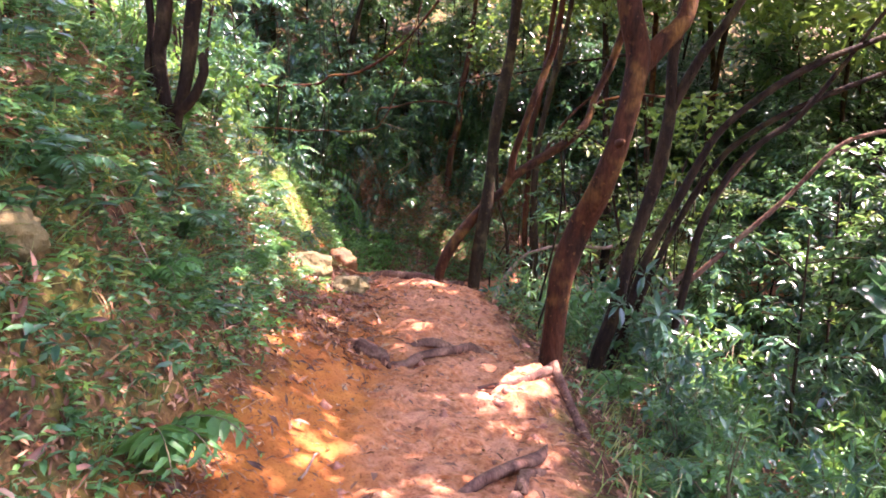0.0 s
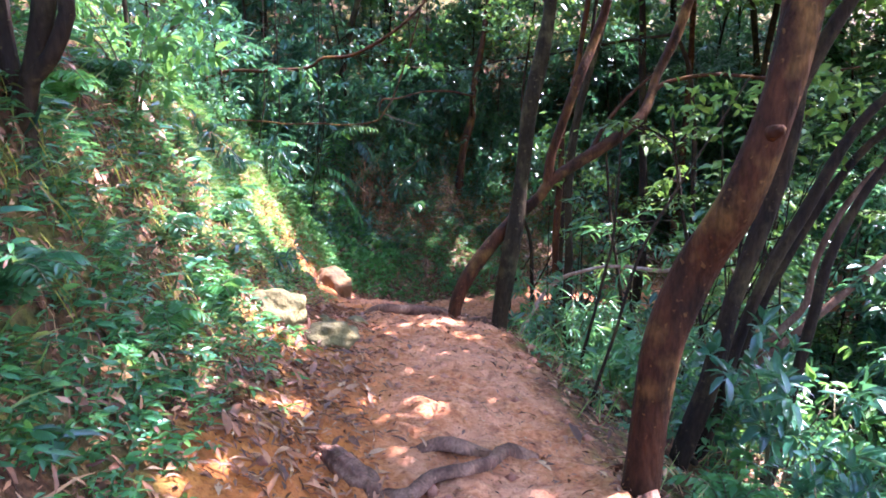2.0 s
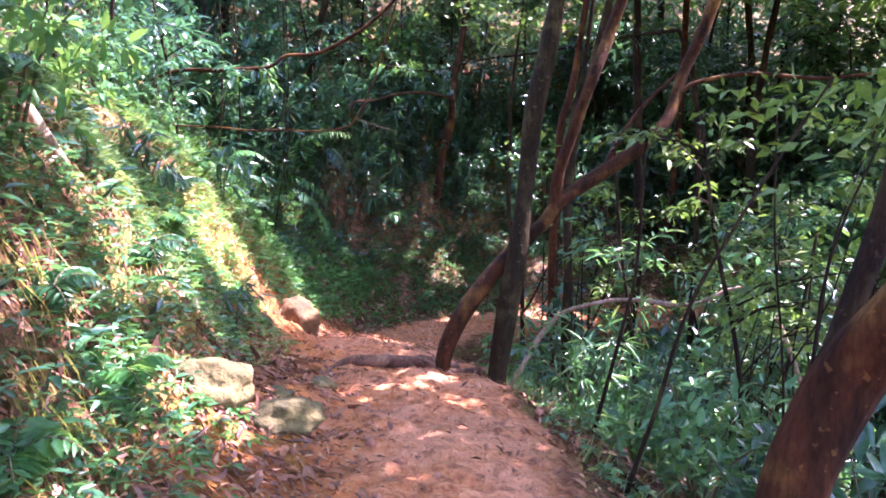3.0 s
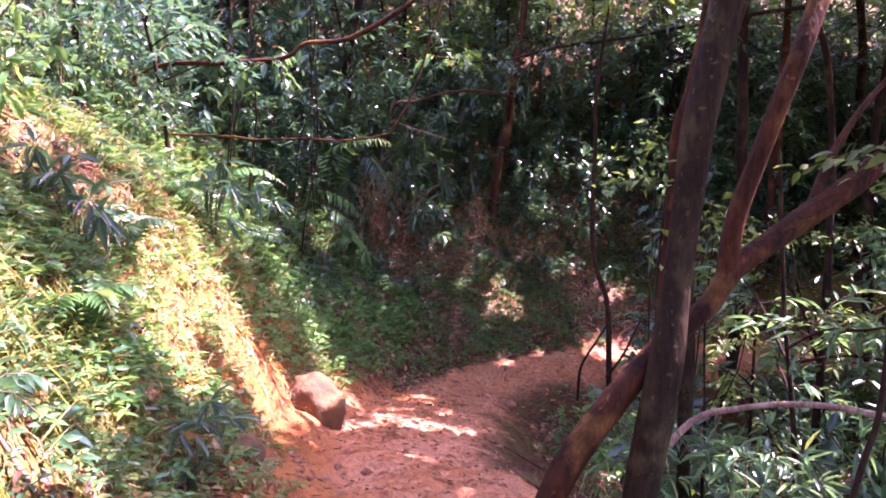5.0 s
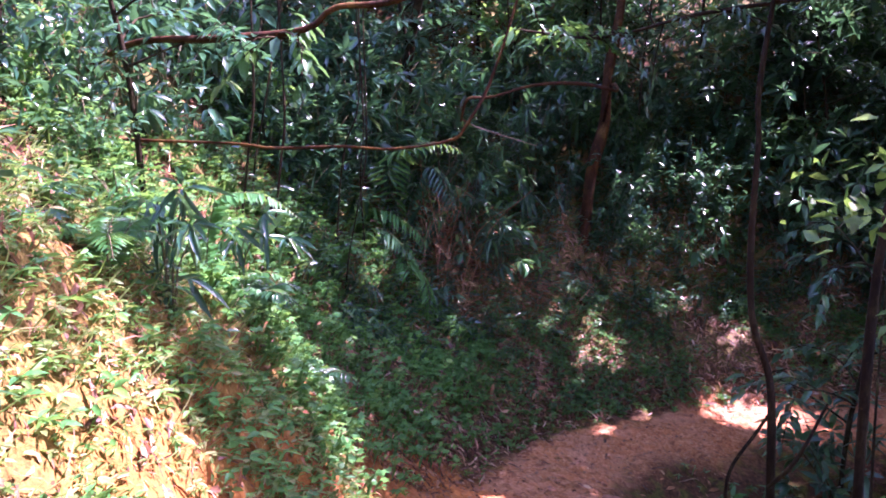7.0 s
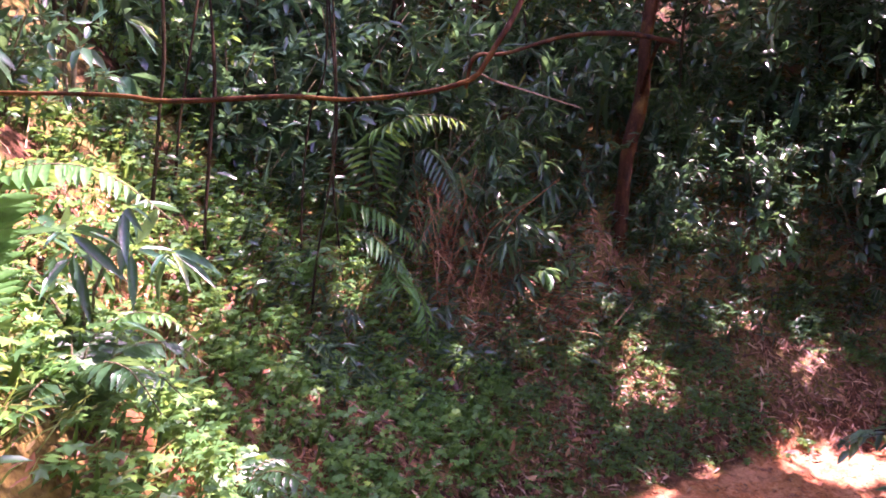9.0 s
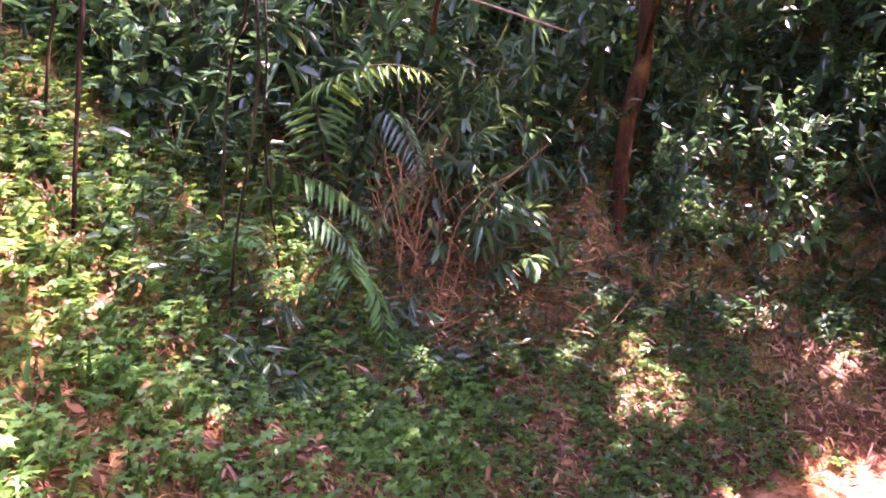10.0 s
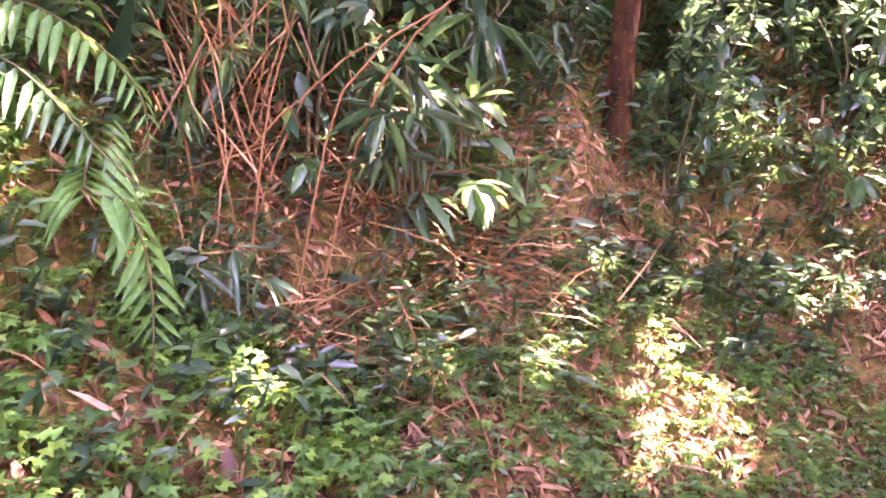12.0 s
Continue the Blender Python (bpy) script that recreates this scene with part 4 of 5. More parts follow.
young = [understorey("slim understorey tree with fresh green leaves", 41, 2.6, 0.085, 0.5, LEAF_CANOPY, BARK_DARK),
         understorey("slim understorey tree with dark glossy leaves", 42, 2.4, 0.12, 0.42, LEAF_DARK, BARK_GREY),
         understorey("slim understorey tree with narrow hanging leaves", 43, 2.9, 0.14, 0.25, LEAF_MID, BARK_DARK, 26, 14)]
ru = np.random.default_rng(44)
PLACES = [(1.9, 8.2), (2.6, 9.6), (1.7, 10.2), (3.3, 11.5), (2.4, 13.2), (3.8, 14.6), (2.2, 15.2), (4.8, 12.6), (5.2, 16.0), (3.0, 7.0), (4.2, 9.0), (6.2, 14.2), (6.6, 11.0), (7.8, 16.6), (0.9, 19.9), (3.6, 20.2), (-0.8, 19.2), (-2.0, 18.0),
          (-3.9, 15.2), (-4.1, 13.6), (-3.3, 11.8), (-3.1, 10.2), (-3.2, 8.0), (-3.4, 5.4), (-2.9, 3.4), (5.2, 20.2), (7.0, 20.6), (9.0, 21.0), (0.2, 21.0), (-1.4, 20.4), (2.9, 21.2), (10.2, 19.4),
          (-2.75, 12.3), (4.4, 18.8), (6.4, 18.9)]
for i, (x, y) in enumerate(PLACES):
    s = ru.uniform(0.75, 1.2)
    which = (0 if x > 1.5 and y < 16 else int(ru.integers(0, 3))) if i % 3 else 1
    if i < 3:
        ob = young[i]
        ob.location, ob.rotation_euler = (x, y, h1(x, y)), (0, 0, ru.uniform(0, 6))
    else:
        ob = copy_thing(young[which], pose(x, y, h1(x, y), 0, 0, ru.uniform(0, 360)))
        ob.scale = (s, s, s)


for i, (x, y) in enumerate([(6.0, 22.2), (7.5, 21.8), (9.0, 22.6), (10.5, 22.0), (12.2, 21.4), (8.4, 19.3), (11.2, 18.4), (13.0, 18.0), (7.2, 24.0), (10.0, 24.5)]):
    s = ru.uniform(1.6, 2.1)
    copy_thing(young[i % 3], pose(x, y, h1(x, y), 0, 0, ru.uniform(0, 360))).scale = (s, s, s)


bushy = [understorey("bushy young tree with dense mid-green leaves", 45, 3.0, 0.12, 0.45, LEAF_MID, BARK_DARK, 49, 17, 18),
         understorey("bushy young tree with dense dark leaves", 46, 2.8, 0.14, 0.4, LEAF_DARK, BARK_GREY, 49, 17, 18)]
BUSHY = [(0.4, 20.6), (5.4, 20.0), (-1.7, 19.9), (1.9, 20.8), (3.4, 20.6), (4.9, 19.4), (-0.6, 21.0), (6.4, 17.0), (6.6, 15.6), (4.6, 14.0), (6.0, 12.6), (5.2, 10.6), (6.6, 9.2), (7.6, 12.0), (8.0, 14.6), (7.2, 17.4), (9.6, 16.4), (3.8, 12.4), (4.4, 8.0), (5.6, 6.6),
         (9.0, 10.6), (-2.9, 18.6), (-3.6, 17.2), (6.8, 18.4), (9.8, 13.4), (8.4, 18.6), (4.2, 22.0), (1.0, 22.6), (7.0, 20.0), (9.5, 19.6), (11.0, 22.0), (10.4, 20.6), (8.6, 21.0), (12.5, 23.0), (11.6, 18.8), (13.2, 21.0), (12.8, 25.0)]
for i, (x, y) in enumerate(BUSHY):
    s = ru.uniform(0.95, 1.4) * (1.5 if x > 8 and y > 18 else 1.0)
    if i < 2:
        ob = bushy[i]
        ob.location = (x, y, h1(x, y))
    else:
        ob = copy_thing(bushy[(i + i // 3) % 2], pose(x, y, h1(x, y), 0, 0, ru.uniform(0, 360)))
        ob.scale = (s, s, s)


bough = thing("overhanging_tree", (3.3, 13.9, h1(3.3, 13.9)), "dark thin tree whose leafy bough overhangs the bend", "tree")
ob_base = np.array(bough.location)
part("trunk", tube([np.array(p) - ob_base for p in ((3.3, 13.9, h1(3.3, 13.9) - 0.3), (3.35, 13.9, 0.2), (3.25, 13.9, 1.8), (3.0, 13.8, 2.45))], 0.045, 0.03, 9, 0.15, 3), BARK_DARK, bough, smooth=True)
arm = [np.array(p) - ob_base for p in ((3.0, 13.8, 2.45), (2.18, 13.5, 2.33), (1.35, 13.5, 2.18), (0.56, 13.5, 2.08), (-0.05, 13.5, 1.95), (-0.55, 13.45, 2.0))]
part("bough", tube(arm, 0.026, 0.008, 8, 0.15, 4), BARK_DARK, bough, smooth=True)
rb = np.random.default_rng(55)
arm_line = spline(arm, 0.05)
wood, lf = twigs(rb, [arm_line[int(k)] for k in rb.integers(8, len(arm_line), 24)], 18, 0.5, 0.09, 0.3, 0.5)
tagged(part("twig_spray", wood, BARK_DARK, bough), kind="stuff")
part("foliage", lf, LEAF_DARK, bough)
wood, lf = twigs(rb, [arm_line[-int(k) - 1] for k in rb.integers(0, 9, 9)], 14, 0.3, 0.11, 0.42, 0.5)
tagged(part("twig_spray", wood, BARK_DARK, bough), kind="stuff")
part("young_leaves", lf, LEAF_FRESH, bough, "bright fresh leaves at the bough's end")


# ---- ferns and palms ----
def frond(points, n, ln, width, seed, hang=0.5, taper=True, shape=LEAF2):
    """A bowed rib with paired leaflets."""
    rng = np.random.default_rng(seed)
    line = spline(points, 0.02)
    tang = unit(np.gradient(line, axis=0))
    k = np.linspace(len(line) * 0.12, len(line) - 1, n).astype(int)
    t = k / (len(line) - 1)
    size = ln * (np.clip(np.sin(np.pi * np.clip(t * 0.86 + 0.14, 0, 1)), 0.12, 1) if taper else 1) * rng.uniform(0.9, 1.1, n)
    side = unit(np.cross(tang[k], (0, 0, 1.0)))
    p, a, s = [], [], []
    for sign in (1, -1):
        p.append(line[k]), s.append(size)
        a.append(side * sign + tang[k] * 0.45 + np.array((0, 0, -hang)) + rng.normal(size=(n, 3)) * 0.06)
    p, a, s = np.concatenate(p), np.concatenate(a), np.concatenate(s)
    normal = unit(np.cross(np.tile(tang[k], (2, 1)), a))
    normal *= np.sign(normal[:, 2:] + 1e-6)
    v, f = leaves(p, a, normal, s, width * s / ln, shape)
    v, f = list(map(tuple, v)), f.copy()
    first, per = len(v), len(shape[0])
    v += [tuple(q) for q in line[k]] + [tuple(q + np.array((0, 0, 0.004))) for q in line[k]]
    for j in range(2 * n):
        f[f == j * per] = first + j % n
    strip = [(first + j, first + j + 1, first + n + j) for j in range(n - 1)]
    return tube(points, 0.005, 0.002, 5, 0, seed, 0, 0.05), (np.array(v), np.vstack([f, strip]))


def fern(x, y, seed, reach, n=7, label="green fern with arching fronds", lift=0.02, leaf=None, ln=0.11, facing=None, wide=0.042):
    rng = np.random.default_rng(seed)
    ob = thing("fern", (x, y, h1(x, y) + lift), label, "fern", "ferns on the banks")
    for i in range(n):
        a = 2 * math.pi * i / n + rng.uniform(-0.3, 0.3) if facing is None else radians(facing) + rng.uniform(-1.1, 1.1)
        r = reach * rng.uniform(0.7, 1.1)
        c, s = math.cos(a), math.sin(a)
        rib, blades = frond([(0, 0, -0.03), (c * r * 0.3, s * r * 0.3, r * 0.45), (c * r * 0.7, s * r * 0.7, r * 0.5), (c * r, s * r, r * 0.25)], 18 if wide < 0.05 else 11, ln, wide, seed + i, 0.3, True, LEAF2 if wide < 0.05 else LEAF6)
        fr = part("frond", blades, leaf or LEAF_FRESH, ob)
        part("rib", rib, STEM, fr, smooth=True)
    return ob


fern(-1.03, 2.8, 1, 0.4, 8, "broad green fern on the clay bank", ln=0.15, facing=-15, wide=0.066)
for i, (x, y, r) in enumerate([(-1.25, 3.7, 0.24), (-1.35, 4.4, 0.26), (-1.2, 5.2, 0.2), (-1.45, 6.0, 0.22), (-1.25, 6.1, 0.2), (-1.5, 7.2, 0.22), (-1.6, 2.6, 0.3), (-1.5, 3.3, 0.28), (-1.75, 8.4, 0.3), (-1.95, 9.3, 0.3), (-2.1, 10.6, 0.35),
                                (-2.0, 11.8, 0.42), (-2.3, 12.4, 0.4), (-1.95, 12.8, 0.35), (-1.0, 17.9, 0.4), (0.8, 18.6, 0.35), (1.2, 5.6, 0.3), (1.5, 4.9, 0.28), (1.3, 8.6, 0.3), (1.7, 7.6, 0.3), (-2.4, 15.4, 0.45), (1.15, 3.9, 0.25), (-1.75, 5.6, 0.3), (-1.9, 6.6, 0.3)]):
    fern(x, y, 20 + 10 * i, r, 6 + i % 3, leaf=(LEAF_FRESH, LEAF_MID)[i % 2])
pale = thing("fern", (-2.2, 11.75, h1(-2.2, 11.75)), "single pale green fern frond in sunlight", "fern", "ferns on the banks")
z0 = h1(-2.2, 11.75)
rib, blades = frond([(0, 0, -0.03), (0.05, 0, 0.95 - z0), (0.14, 0, 1.07 - z0), (0.3, 0, 1.08 - z0), (0.42, 0, 1.03 - z0), (0.53, 0, 0.94 - z0)], 34, 0.15, 0.05, 3, 0.3, True, LEAF6)
fr = part("frond", blades, LEAF_FRESH, pale)
part("rib", rib, STEM, fr, smooth=True)

palm = thing("palm", (-2.0, 16.75, h1(-2.0, 16.75)), "young rattan palm with drooping feathered fronds", "palm")
pb = np.array(palm.location)
PALM = [[(-2.0, 16.75, 0.2), (-2.07, 16.5, 0.96), (-1.84, 16.25, 1.15), (-1.52, 16.2, 1.19), (-1.28, 16.1, 1.12), (-1.13, 16.0, 0.98)],
        [(-2.0, 16.75, 0.2), (-2.31, 16.46, 0.50), (-2.12, 16.42, 0.49), (-1.95, 16.39, 0.41), (-1.78, 16.35, 0.28), (-1.69, 16.31, 0.14), (-1.68, 16.27, -0.05)],
        [(-2.0, 16.75, 0.2), (-2.25, 16.26, 0.32), (-2.09, 16.23, 0.30), (-1.95, 16.20, 0.20), (-1.80, 16.16, 0.04), (-1.65, 16.13, -0.10)],
        [(-2.0, 16.75, 0.2), (-1.82, 16.13, -0.09), (-1.69, 16.08, -0.12), (-1.61, 16.04, -0.30), (-1.59, 15.99, -0.50), (-1.60, 15.95, -0.70)],
        [(-2.0, 16.75, 0.2), (-2.4, 16.6, 1.1), (-2.7, 16.2, 1.0), (-2.9, 15.9, 0.7)],
        [(-2.0, 16.75, 0.2), (-1.7, 16.8, 0.9), (-1.45, 16.5, 0.7), (-1.35, 16.3, 0.35)]]
for i, pts in enumerate(PALM):
    rib, blades = frond([np.array(p) - pb for p in pts], 26, 0.30 if i == 0 else 0.23, 0.045, 70 + i, 0.75, True, LEAF6)
    fr = part("frond", blades, (LEAF_FRESH, LEAF_FRESH, LEAF_MID, LEAF_FRESH, LEAF_DARK, LEAF_DARK)[i], palm)
    part("rib", rib, STEM, fr, smooth=True)


# ---- fallen wood, vines, roots and stones ----
def stick(name, pts, r0, r1, bark, label, category, group="", seed=0, knots=0.2):
    return single(name, tube(pts, r0, r1, 8, knots, seed, 0, 0.05), bark, pts[0], label, category, group)


stick("hanging_vine", [(-3.6, 13.1, 1.35), (-2.5, 13, 1.3), (-2.2, 13, 1.265), (-1.73, 13, 1.27), (-1.43, 13, 1.25), (-1.07, 13, 1.29), (-0.93, 13, 1.4), (-0.7, 13.1, 1.9), (-0.2, 13.3, 3.6)], 0.010, 0.009, BARK_RED, "bare reddish vine stretched across the hollow", "vine", "vines", 1)
stick("fallen_branch", [(-3.2, 12.5, 1.75), (-2.8, 12.4, 1.9), (-2.31, 12.4, 1.91), (-1.79, 12.4, 1.95), (-1.61, 12.4, 2.06), (-1.18, 12.4, 2.12), (-0.5, 12.5, 2.6), (0.3, 12.6, 3.6)], 0.022, 0.018, BARK_RED, "bent brown bough reaching over the bank", "branch", "", 2)
spray = thing("leafy_twig", (-1.95, 12.4, 1.93), "leafy twig with pale sunlit leaves hanging from the bough", "twig")
wood, lf = twigs(np.random.default_rng(66), [np.array((0.02 * k, 0.01 * k, -0.015 * k)) for k in range(7)], 9, 0.34, 0.12, 0.5, 0.9)
tagged(part("twig_spray", wood, BARK_DARK, spray), kind="stuff")
part("foliage", lf, LEAF_MID, spray)
stick("arched_branch", [(-1.3, 16.6, 1.4), (-1.21, 16.4, 1.62), (-0.97, 16.4, 1.64), (-0.5, 16.4, 1.75), (-0.04, 16.4, 1.75), (0.3, 16.5, 1.68), (0.34, 17.6, 1.75), (0.33, 18.8, 1.3)], 0.014, 0.022, BARK_RED, "arched reddish branch before the thicket", "branch", "", 3)
stick("dead_twig", [(-1.08, 14.4, 1.42), (-1.0, 14.5, 1.37), (-0.8, 14.5, 1.3), (-0.5, 14.6, 1.2)], 0.008, 0.003, BARK_PALE, "thin pale twig caught on the vine", "twig", "", 4)
for i, pts in enumerate([[(-2.3, 15.25, -0.35), (-2.23, 15.2, 0.19), (-2.14, 15.2, 0.6), (-2.07, 15.2, 0.93), (-2.03, 15.2, 1.42), (-2.05, 15.3, 3.5)], [(-2.72, 14.5, 0.1), (-2.69, 14.5, 0.62), (-2.62, 14.5, 1.11), (-2.57, 14.5, 1.6), (-2.6, 14.5, 3.2)],
                         [(-2.9, 14.2, 0.2), (-2.85, 14.2, 0.82), (-2.78, 14.2, 1.25), (-2.72, 14.2, 1.7), (-2.7, 14.2, 3)], [(-3.05, 14.8, 0.4), (-2.99, 14.8, 0.81), (-2.93, 14.8, 1.18), (-2.84, 14.8, 1.55), (-2.6, 14.9, 2.8)],
                         [(-2.45, 15.6, 0.1), (-2.4, 15.6, 0.7), (-2.32, 15.6, 1.2), (-2.15, 15.5, 1.7), (-2.1, 15.4, 3.3)], [(-2.2, 15.9, 0.1), (-2.25, 15.9, 0.8), (-2.2, 15.9, 1.5), (-2.25, 15.8, 3.2)]]):
    pts[0] = (pts[0][0], pts[0][1], h1(pts[0][0], pts[0][1]) - 0.05)
    stick("hanging_vine", pts, 0.009 + 0.004 * (i in (1, 2)), 0.006, (BARK_GREY, BARK_DARK)[i % 2], "thin woody vine hanging down to the ground", "vine", "vines", 10 + i)
stick("dead_log", [(-2.3, 7.0, h1(-2.3, 7) + 0.02), (-2.0, 6.98, h1(-2.0, 6.98) + 0.05), (-1.75, 7.0, h1(-1.75, 7) + 0.04)], 0.05, 0.03, BARK_PALE, "weathered pale log lying on the bank", "log", "", 5)
stick("fallen_branch", [(0.5, 9.6, h1(0.5, 9.6)), (0.85, 9.7, -0.2), (1.11, 9.5, -0.01), (1.4, 9.3, 0.07), (1.75, 9.1, 0.07), (2.3, 9.0, 0.1), (2.9, 8.9, h1(2.9, 8.9) + 0.1)], 0.02, 0.012, BARK_PALE, "pale fallen branch propped in the undergrowth", "branch", "", 6)
stick("fallen_branch", [(0.85, 7.4, h1(0.85, 7.4) + 0.03), (1.0, 7.0, h1(1.0, 7.0) + 0.06), (1.25, 6.3, h1(1.25, 6.3) + 0.05)], 0.03, 0.02, BARK_GREY, "grey-brown fallen branch below the trail's edge", "branch", "", 8)


def root(points, r0, r1, seed, label="exposed brown tree root across the path"):
    pts = [(x, y, h1(x, y) + dz + 0.014 * (dz > 0.005)) for x, y, dz in points]
    return stick("tree_root", pts, r0, r1, ROOT, label, "root", "roots in the trail", seed, 0.3)


root([(-0.32, 4.95, -0.03), (-0.22, 4.9, 0.015), (-0.13, 5.02, 0.02), (0.0, 5.05, 0.02), (0.09, 5.16, 0.02), (0.16, 5.4, 0.01), (0.3, 5.5, -0.04)], 0.035, 0.03, 1)
root([(-0.22, 5.38, -0.03), (-0.12, 5.36, 0.01), (-0.02, 5.34, 0.015), (0.12, 5.42, -0.02)], 0.03, 0.025, 2)
root([(-0.75, 8.15, -0.02), (-0.6, 8.16, 0.015), (-0.43, 8.23, 0.02), (-0.2, 8.3, 0.02), (0.02, 8.33, 0.0), (0.2, 8.38, 0.02)], 0.028, 0.035, 3)
root([(-0.3, 8.55, -0.02), (-0.18, 8.5, 0.02), (-0.05, 8.55, 0.01), (0.05, 8.4, 0.03)], 0.022, 0.028, 4)
root([(0.05, 3.2, -0.03), (0.14, 3.3, 0.02), (0.28, 3.44, 0.03), (0.42, 3.62, 0.03), (0.5, 3.85, -0.02)], 0.022, 0.028, 5)
root([(0.2, 3.05, -0.03), (0.3, 3.2, 0.02), (0.35, 3.4, 0.02), (0.45, 3.6, 0.0)], 0.02, 0.025, 6)
root([(0.66, 4.9, 0.03), (0.55, 4.76, 0.01), (0.42, 4.66, -0.002), (0.28, 4.62, -0.008), (0.1, 4.58, -0.04)], 0.034, 0.012, 7, "root spreading from the leaning tree")
root([(0.66, 4.9, 0.06), (0.7, 4.72, 0.03), (0.75, 4.5, 0.02), (0.8, 4.2, -0.03)], 0.04, 0.015, 8, "root spreading from the leaning tree")


def stone(x, y, size, seed, material=None, label="mossy stone set in the bank", sink=0.35, turn=0.0, group="stones by the trail", name="stone", rough=1.0):
    bm = bmesh.new()
    bmesh.ops.create_icosphere(bm, subdivisions=4, radius=1)
    off = Vector((seed * 3.1, seed * 1.7, 0))
    for v in bm.verts:
        d = v.co.normalized()
        n = noise.noise(d * 1.1 + off) * 0.35 + noise.noise(d * 2.6 + off) * 0.16 + noise.noise(d * 7 + off) * 0.05
        flat = [round(c * 2.0) / 2.0 for c in d]
        v.co = (d * 0.72 + Vector(flat) * 0.2 * rough) * (1 + n * rough)
        v.co = Vector((v.co.x * size[0], v.co.y * size[1], v.co.z * size[2]))
    me = bpy.data.meshes.new(name)
    bm.to_mesh(me)
    bm.free()
    me.polygons.foreach_set("use_smooth", np.ones(len(me.polygons), bool))
    me.materials.append(material or STONE)
    ob = new(name, me)
    ob.location, ob.rotation_euler = (x, y, h1(x, y) + size[2] * (1 - 2 * sink)), (0.1 * seed % 0.4, 0, turn)
    return tagged(ob, label, "stone", group)


stone(-0.78, 6.75, (0.19, 0.13, 0.09), 1, turn=0.3, sink=0.45)
stone(-1.12, 6.65, (0.22, 0.16, 0.12), 2, sink=0.42, label="pale sunlit stone set in the bank")
stone(-1.27, 8.75, (0.1, 0.13, 0.08), 3, OCHRE, sink=0.55, label="brown stone half buried in the bank")
stone(-0.72, 7.6, (0.08, 0.09, 0.05), 4)
stone(-0.85, 7.0, (0.08, 0.07, 0.05), 5)
stone(-1.3, 10.5, (0.22, 0.27, 0.24), 21, OCHRE, rough=0.8, turn=0.6, sink=0.45, label="rounded ochre stone at the foot of the bank")
stone(-1.50, 2.94, (0.11, 0.12, 0.1), 8, label="mossy stone in the herbs of the bank")
stone(-0.46, 5.02, (0.26, 0.06, 0.075), 9, ROOT, "dark flat stone edging the path", 0.4, -0.95)
stone(1.2, 13.6, (0.12, 0.1, 0.07), 10, label="half-buried stone at the bend")
stone(0.35, 12.9, (0.1, 0.08, 0.05), 11, label="half-buried stone at the bend")
stone(0.1, 14.1, (0.12, 0.09, 0.06), 12, CLOD, "half-buried red stone at the bend")


# ---- low herbs, grass, straw, dead leaves and crumbs of earth ----
def scatter(rng, n, xr, yr, weight):
    """Places over a stretch of ground, kept by a weight of place and distance left of the trail."""
    x, y = rng.uniform(*xr, n), rng.uniform(*yr, n)
    d = leftness(x, y)
    clump = fbm(x, y, 2.0)
    keep = rng.random(n) < weight(x, y, d, clump)
    return x[keep], y[keep], hgt(x[keep], y[keep])


def herbs(name, label, seed, n, xr, yr, weight, per, ln, aspect, tall, leaf, shape=LEAF6):
    rng = np.random.default_rng(seed)
    x, y, z = scatter(rng, n, xr, yr, weight)
    m = len(x)
    nrm = ground_normal(x, y)
    h = tall * rng.uniform(0.25, 1.0, m)
    base = np.stack([x, y, z], -1)
    grow = unit(nrm * 0.6 + (0, 0, 0.7) + rng.normal(size=(m, 3)) * 0.25)
    k = np.repeat(np.arange(m), per)
    a = np.tile(np.arange(per) * 2 * math.pi / per, m) + np.repeat(rng.uniform(0, 6.28, m), per) + rng.normal(size=m * per) * 0.3
    along = np.stack([np.cos(a), np.sin(a), rng.uniform(-0.3, 0.35, m * per)], -1)
    pos = base[k] + grow[k] * (h[k] * rng.uniform(0.55, 1.0, m * per))[:, None]
    size = ln * np.repeat(rng.uniform(0.55, 1.3, m), per) * rng.uniform(0.75, 1.15, m * per)
    v, f = leaves(pos, along, rng.normal(size=(m * per, 3)) * 0.42 + (0, 0, 1), size, size * aspect, shape)
    sv, sf = leaves(base, grow, np.cross(grow, rng.normal(size=(m, 3))), h, np.full(m, 0.004), LEAF2)
    v, f = join((v, f), (sv, sf))
    return single(name, (v, f), leaf, (float(x.mean()), float(y.mean()), float(z.mean())), label, "plants", kind="stuff", smooth=False)


def band(d, a, b, soft=0.2):
    return smooth01(a - soft, a + soft, d) * smooth01(b + soft, b - soft, d)


herbs("bank_herbs", "small green herbs covering the mossy bank", 1, 23000, (-3.2, -0.5), (1.5, 9.0), lambda x, y, d, c: band(d, 1.08, 2.6) * np.clip(0.75 + 0.9 * c, 0, 1) * np.where(d < 1.75, 1, 0.5) * np.interp(y, [5.6, 6.6], [1, 0.45]), 4, 0.055, 0.42, 0.09, LEAF_MID)
herbs("bank_herbs", "fresh green herbs on the bank's foot", 2, 2600, (-2.4, -0.6), (0.8, 7.0), lambda x, y, d, c: band(d, 0.9, 1.9) * np.clip(0.45 + 1.6 * c, 0, 1), 5, 0.05, 0.4, 0.06, LEAF_FRESH)
herbs("bank_herbs", "broad dark leaves among the bank's herbs", 3, 900, (-3.4, -0.8), (0.5, 12.0), lambda x, y, d, c: band(d, 1.3, 3.0) * 0.7, 4, 0.11, 0.38, 0.16, LEAF_DARK)
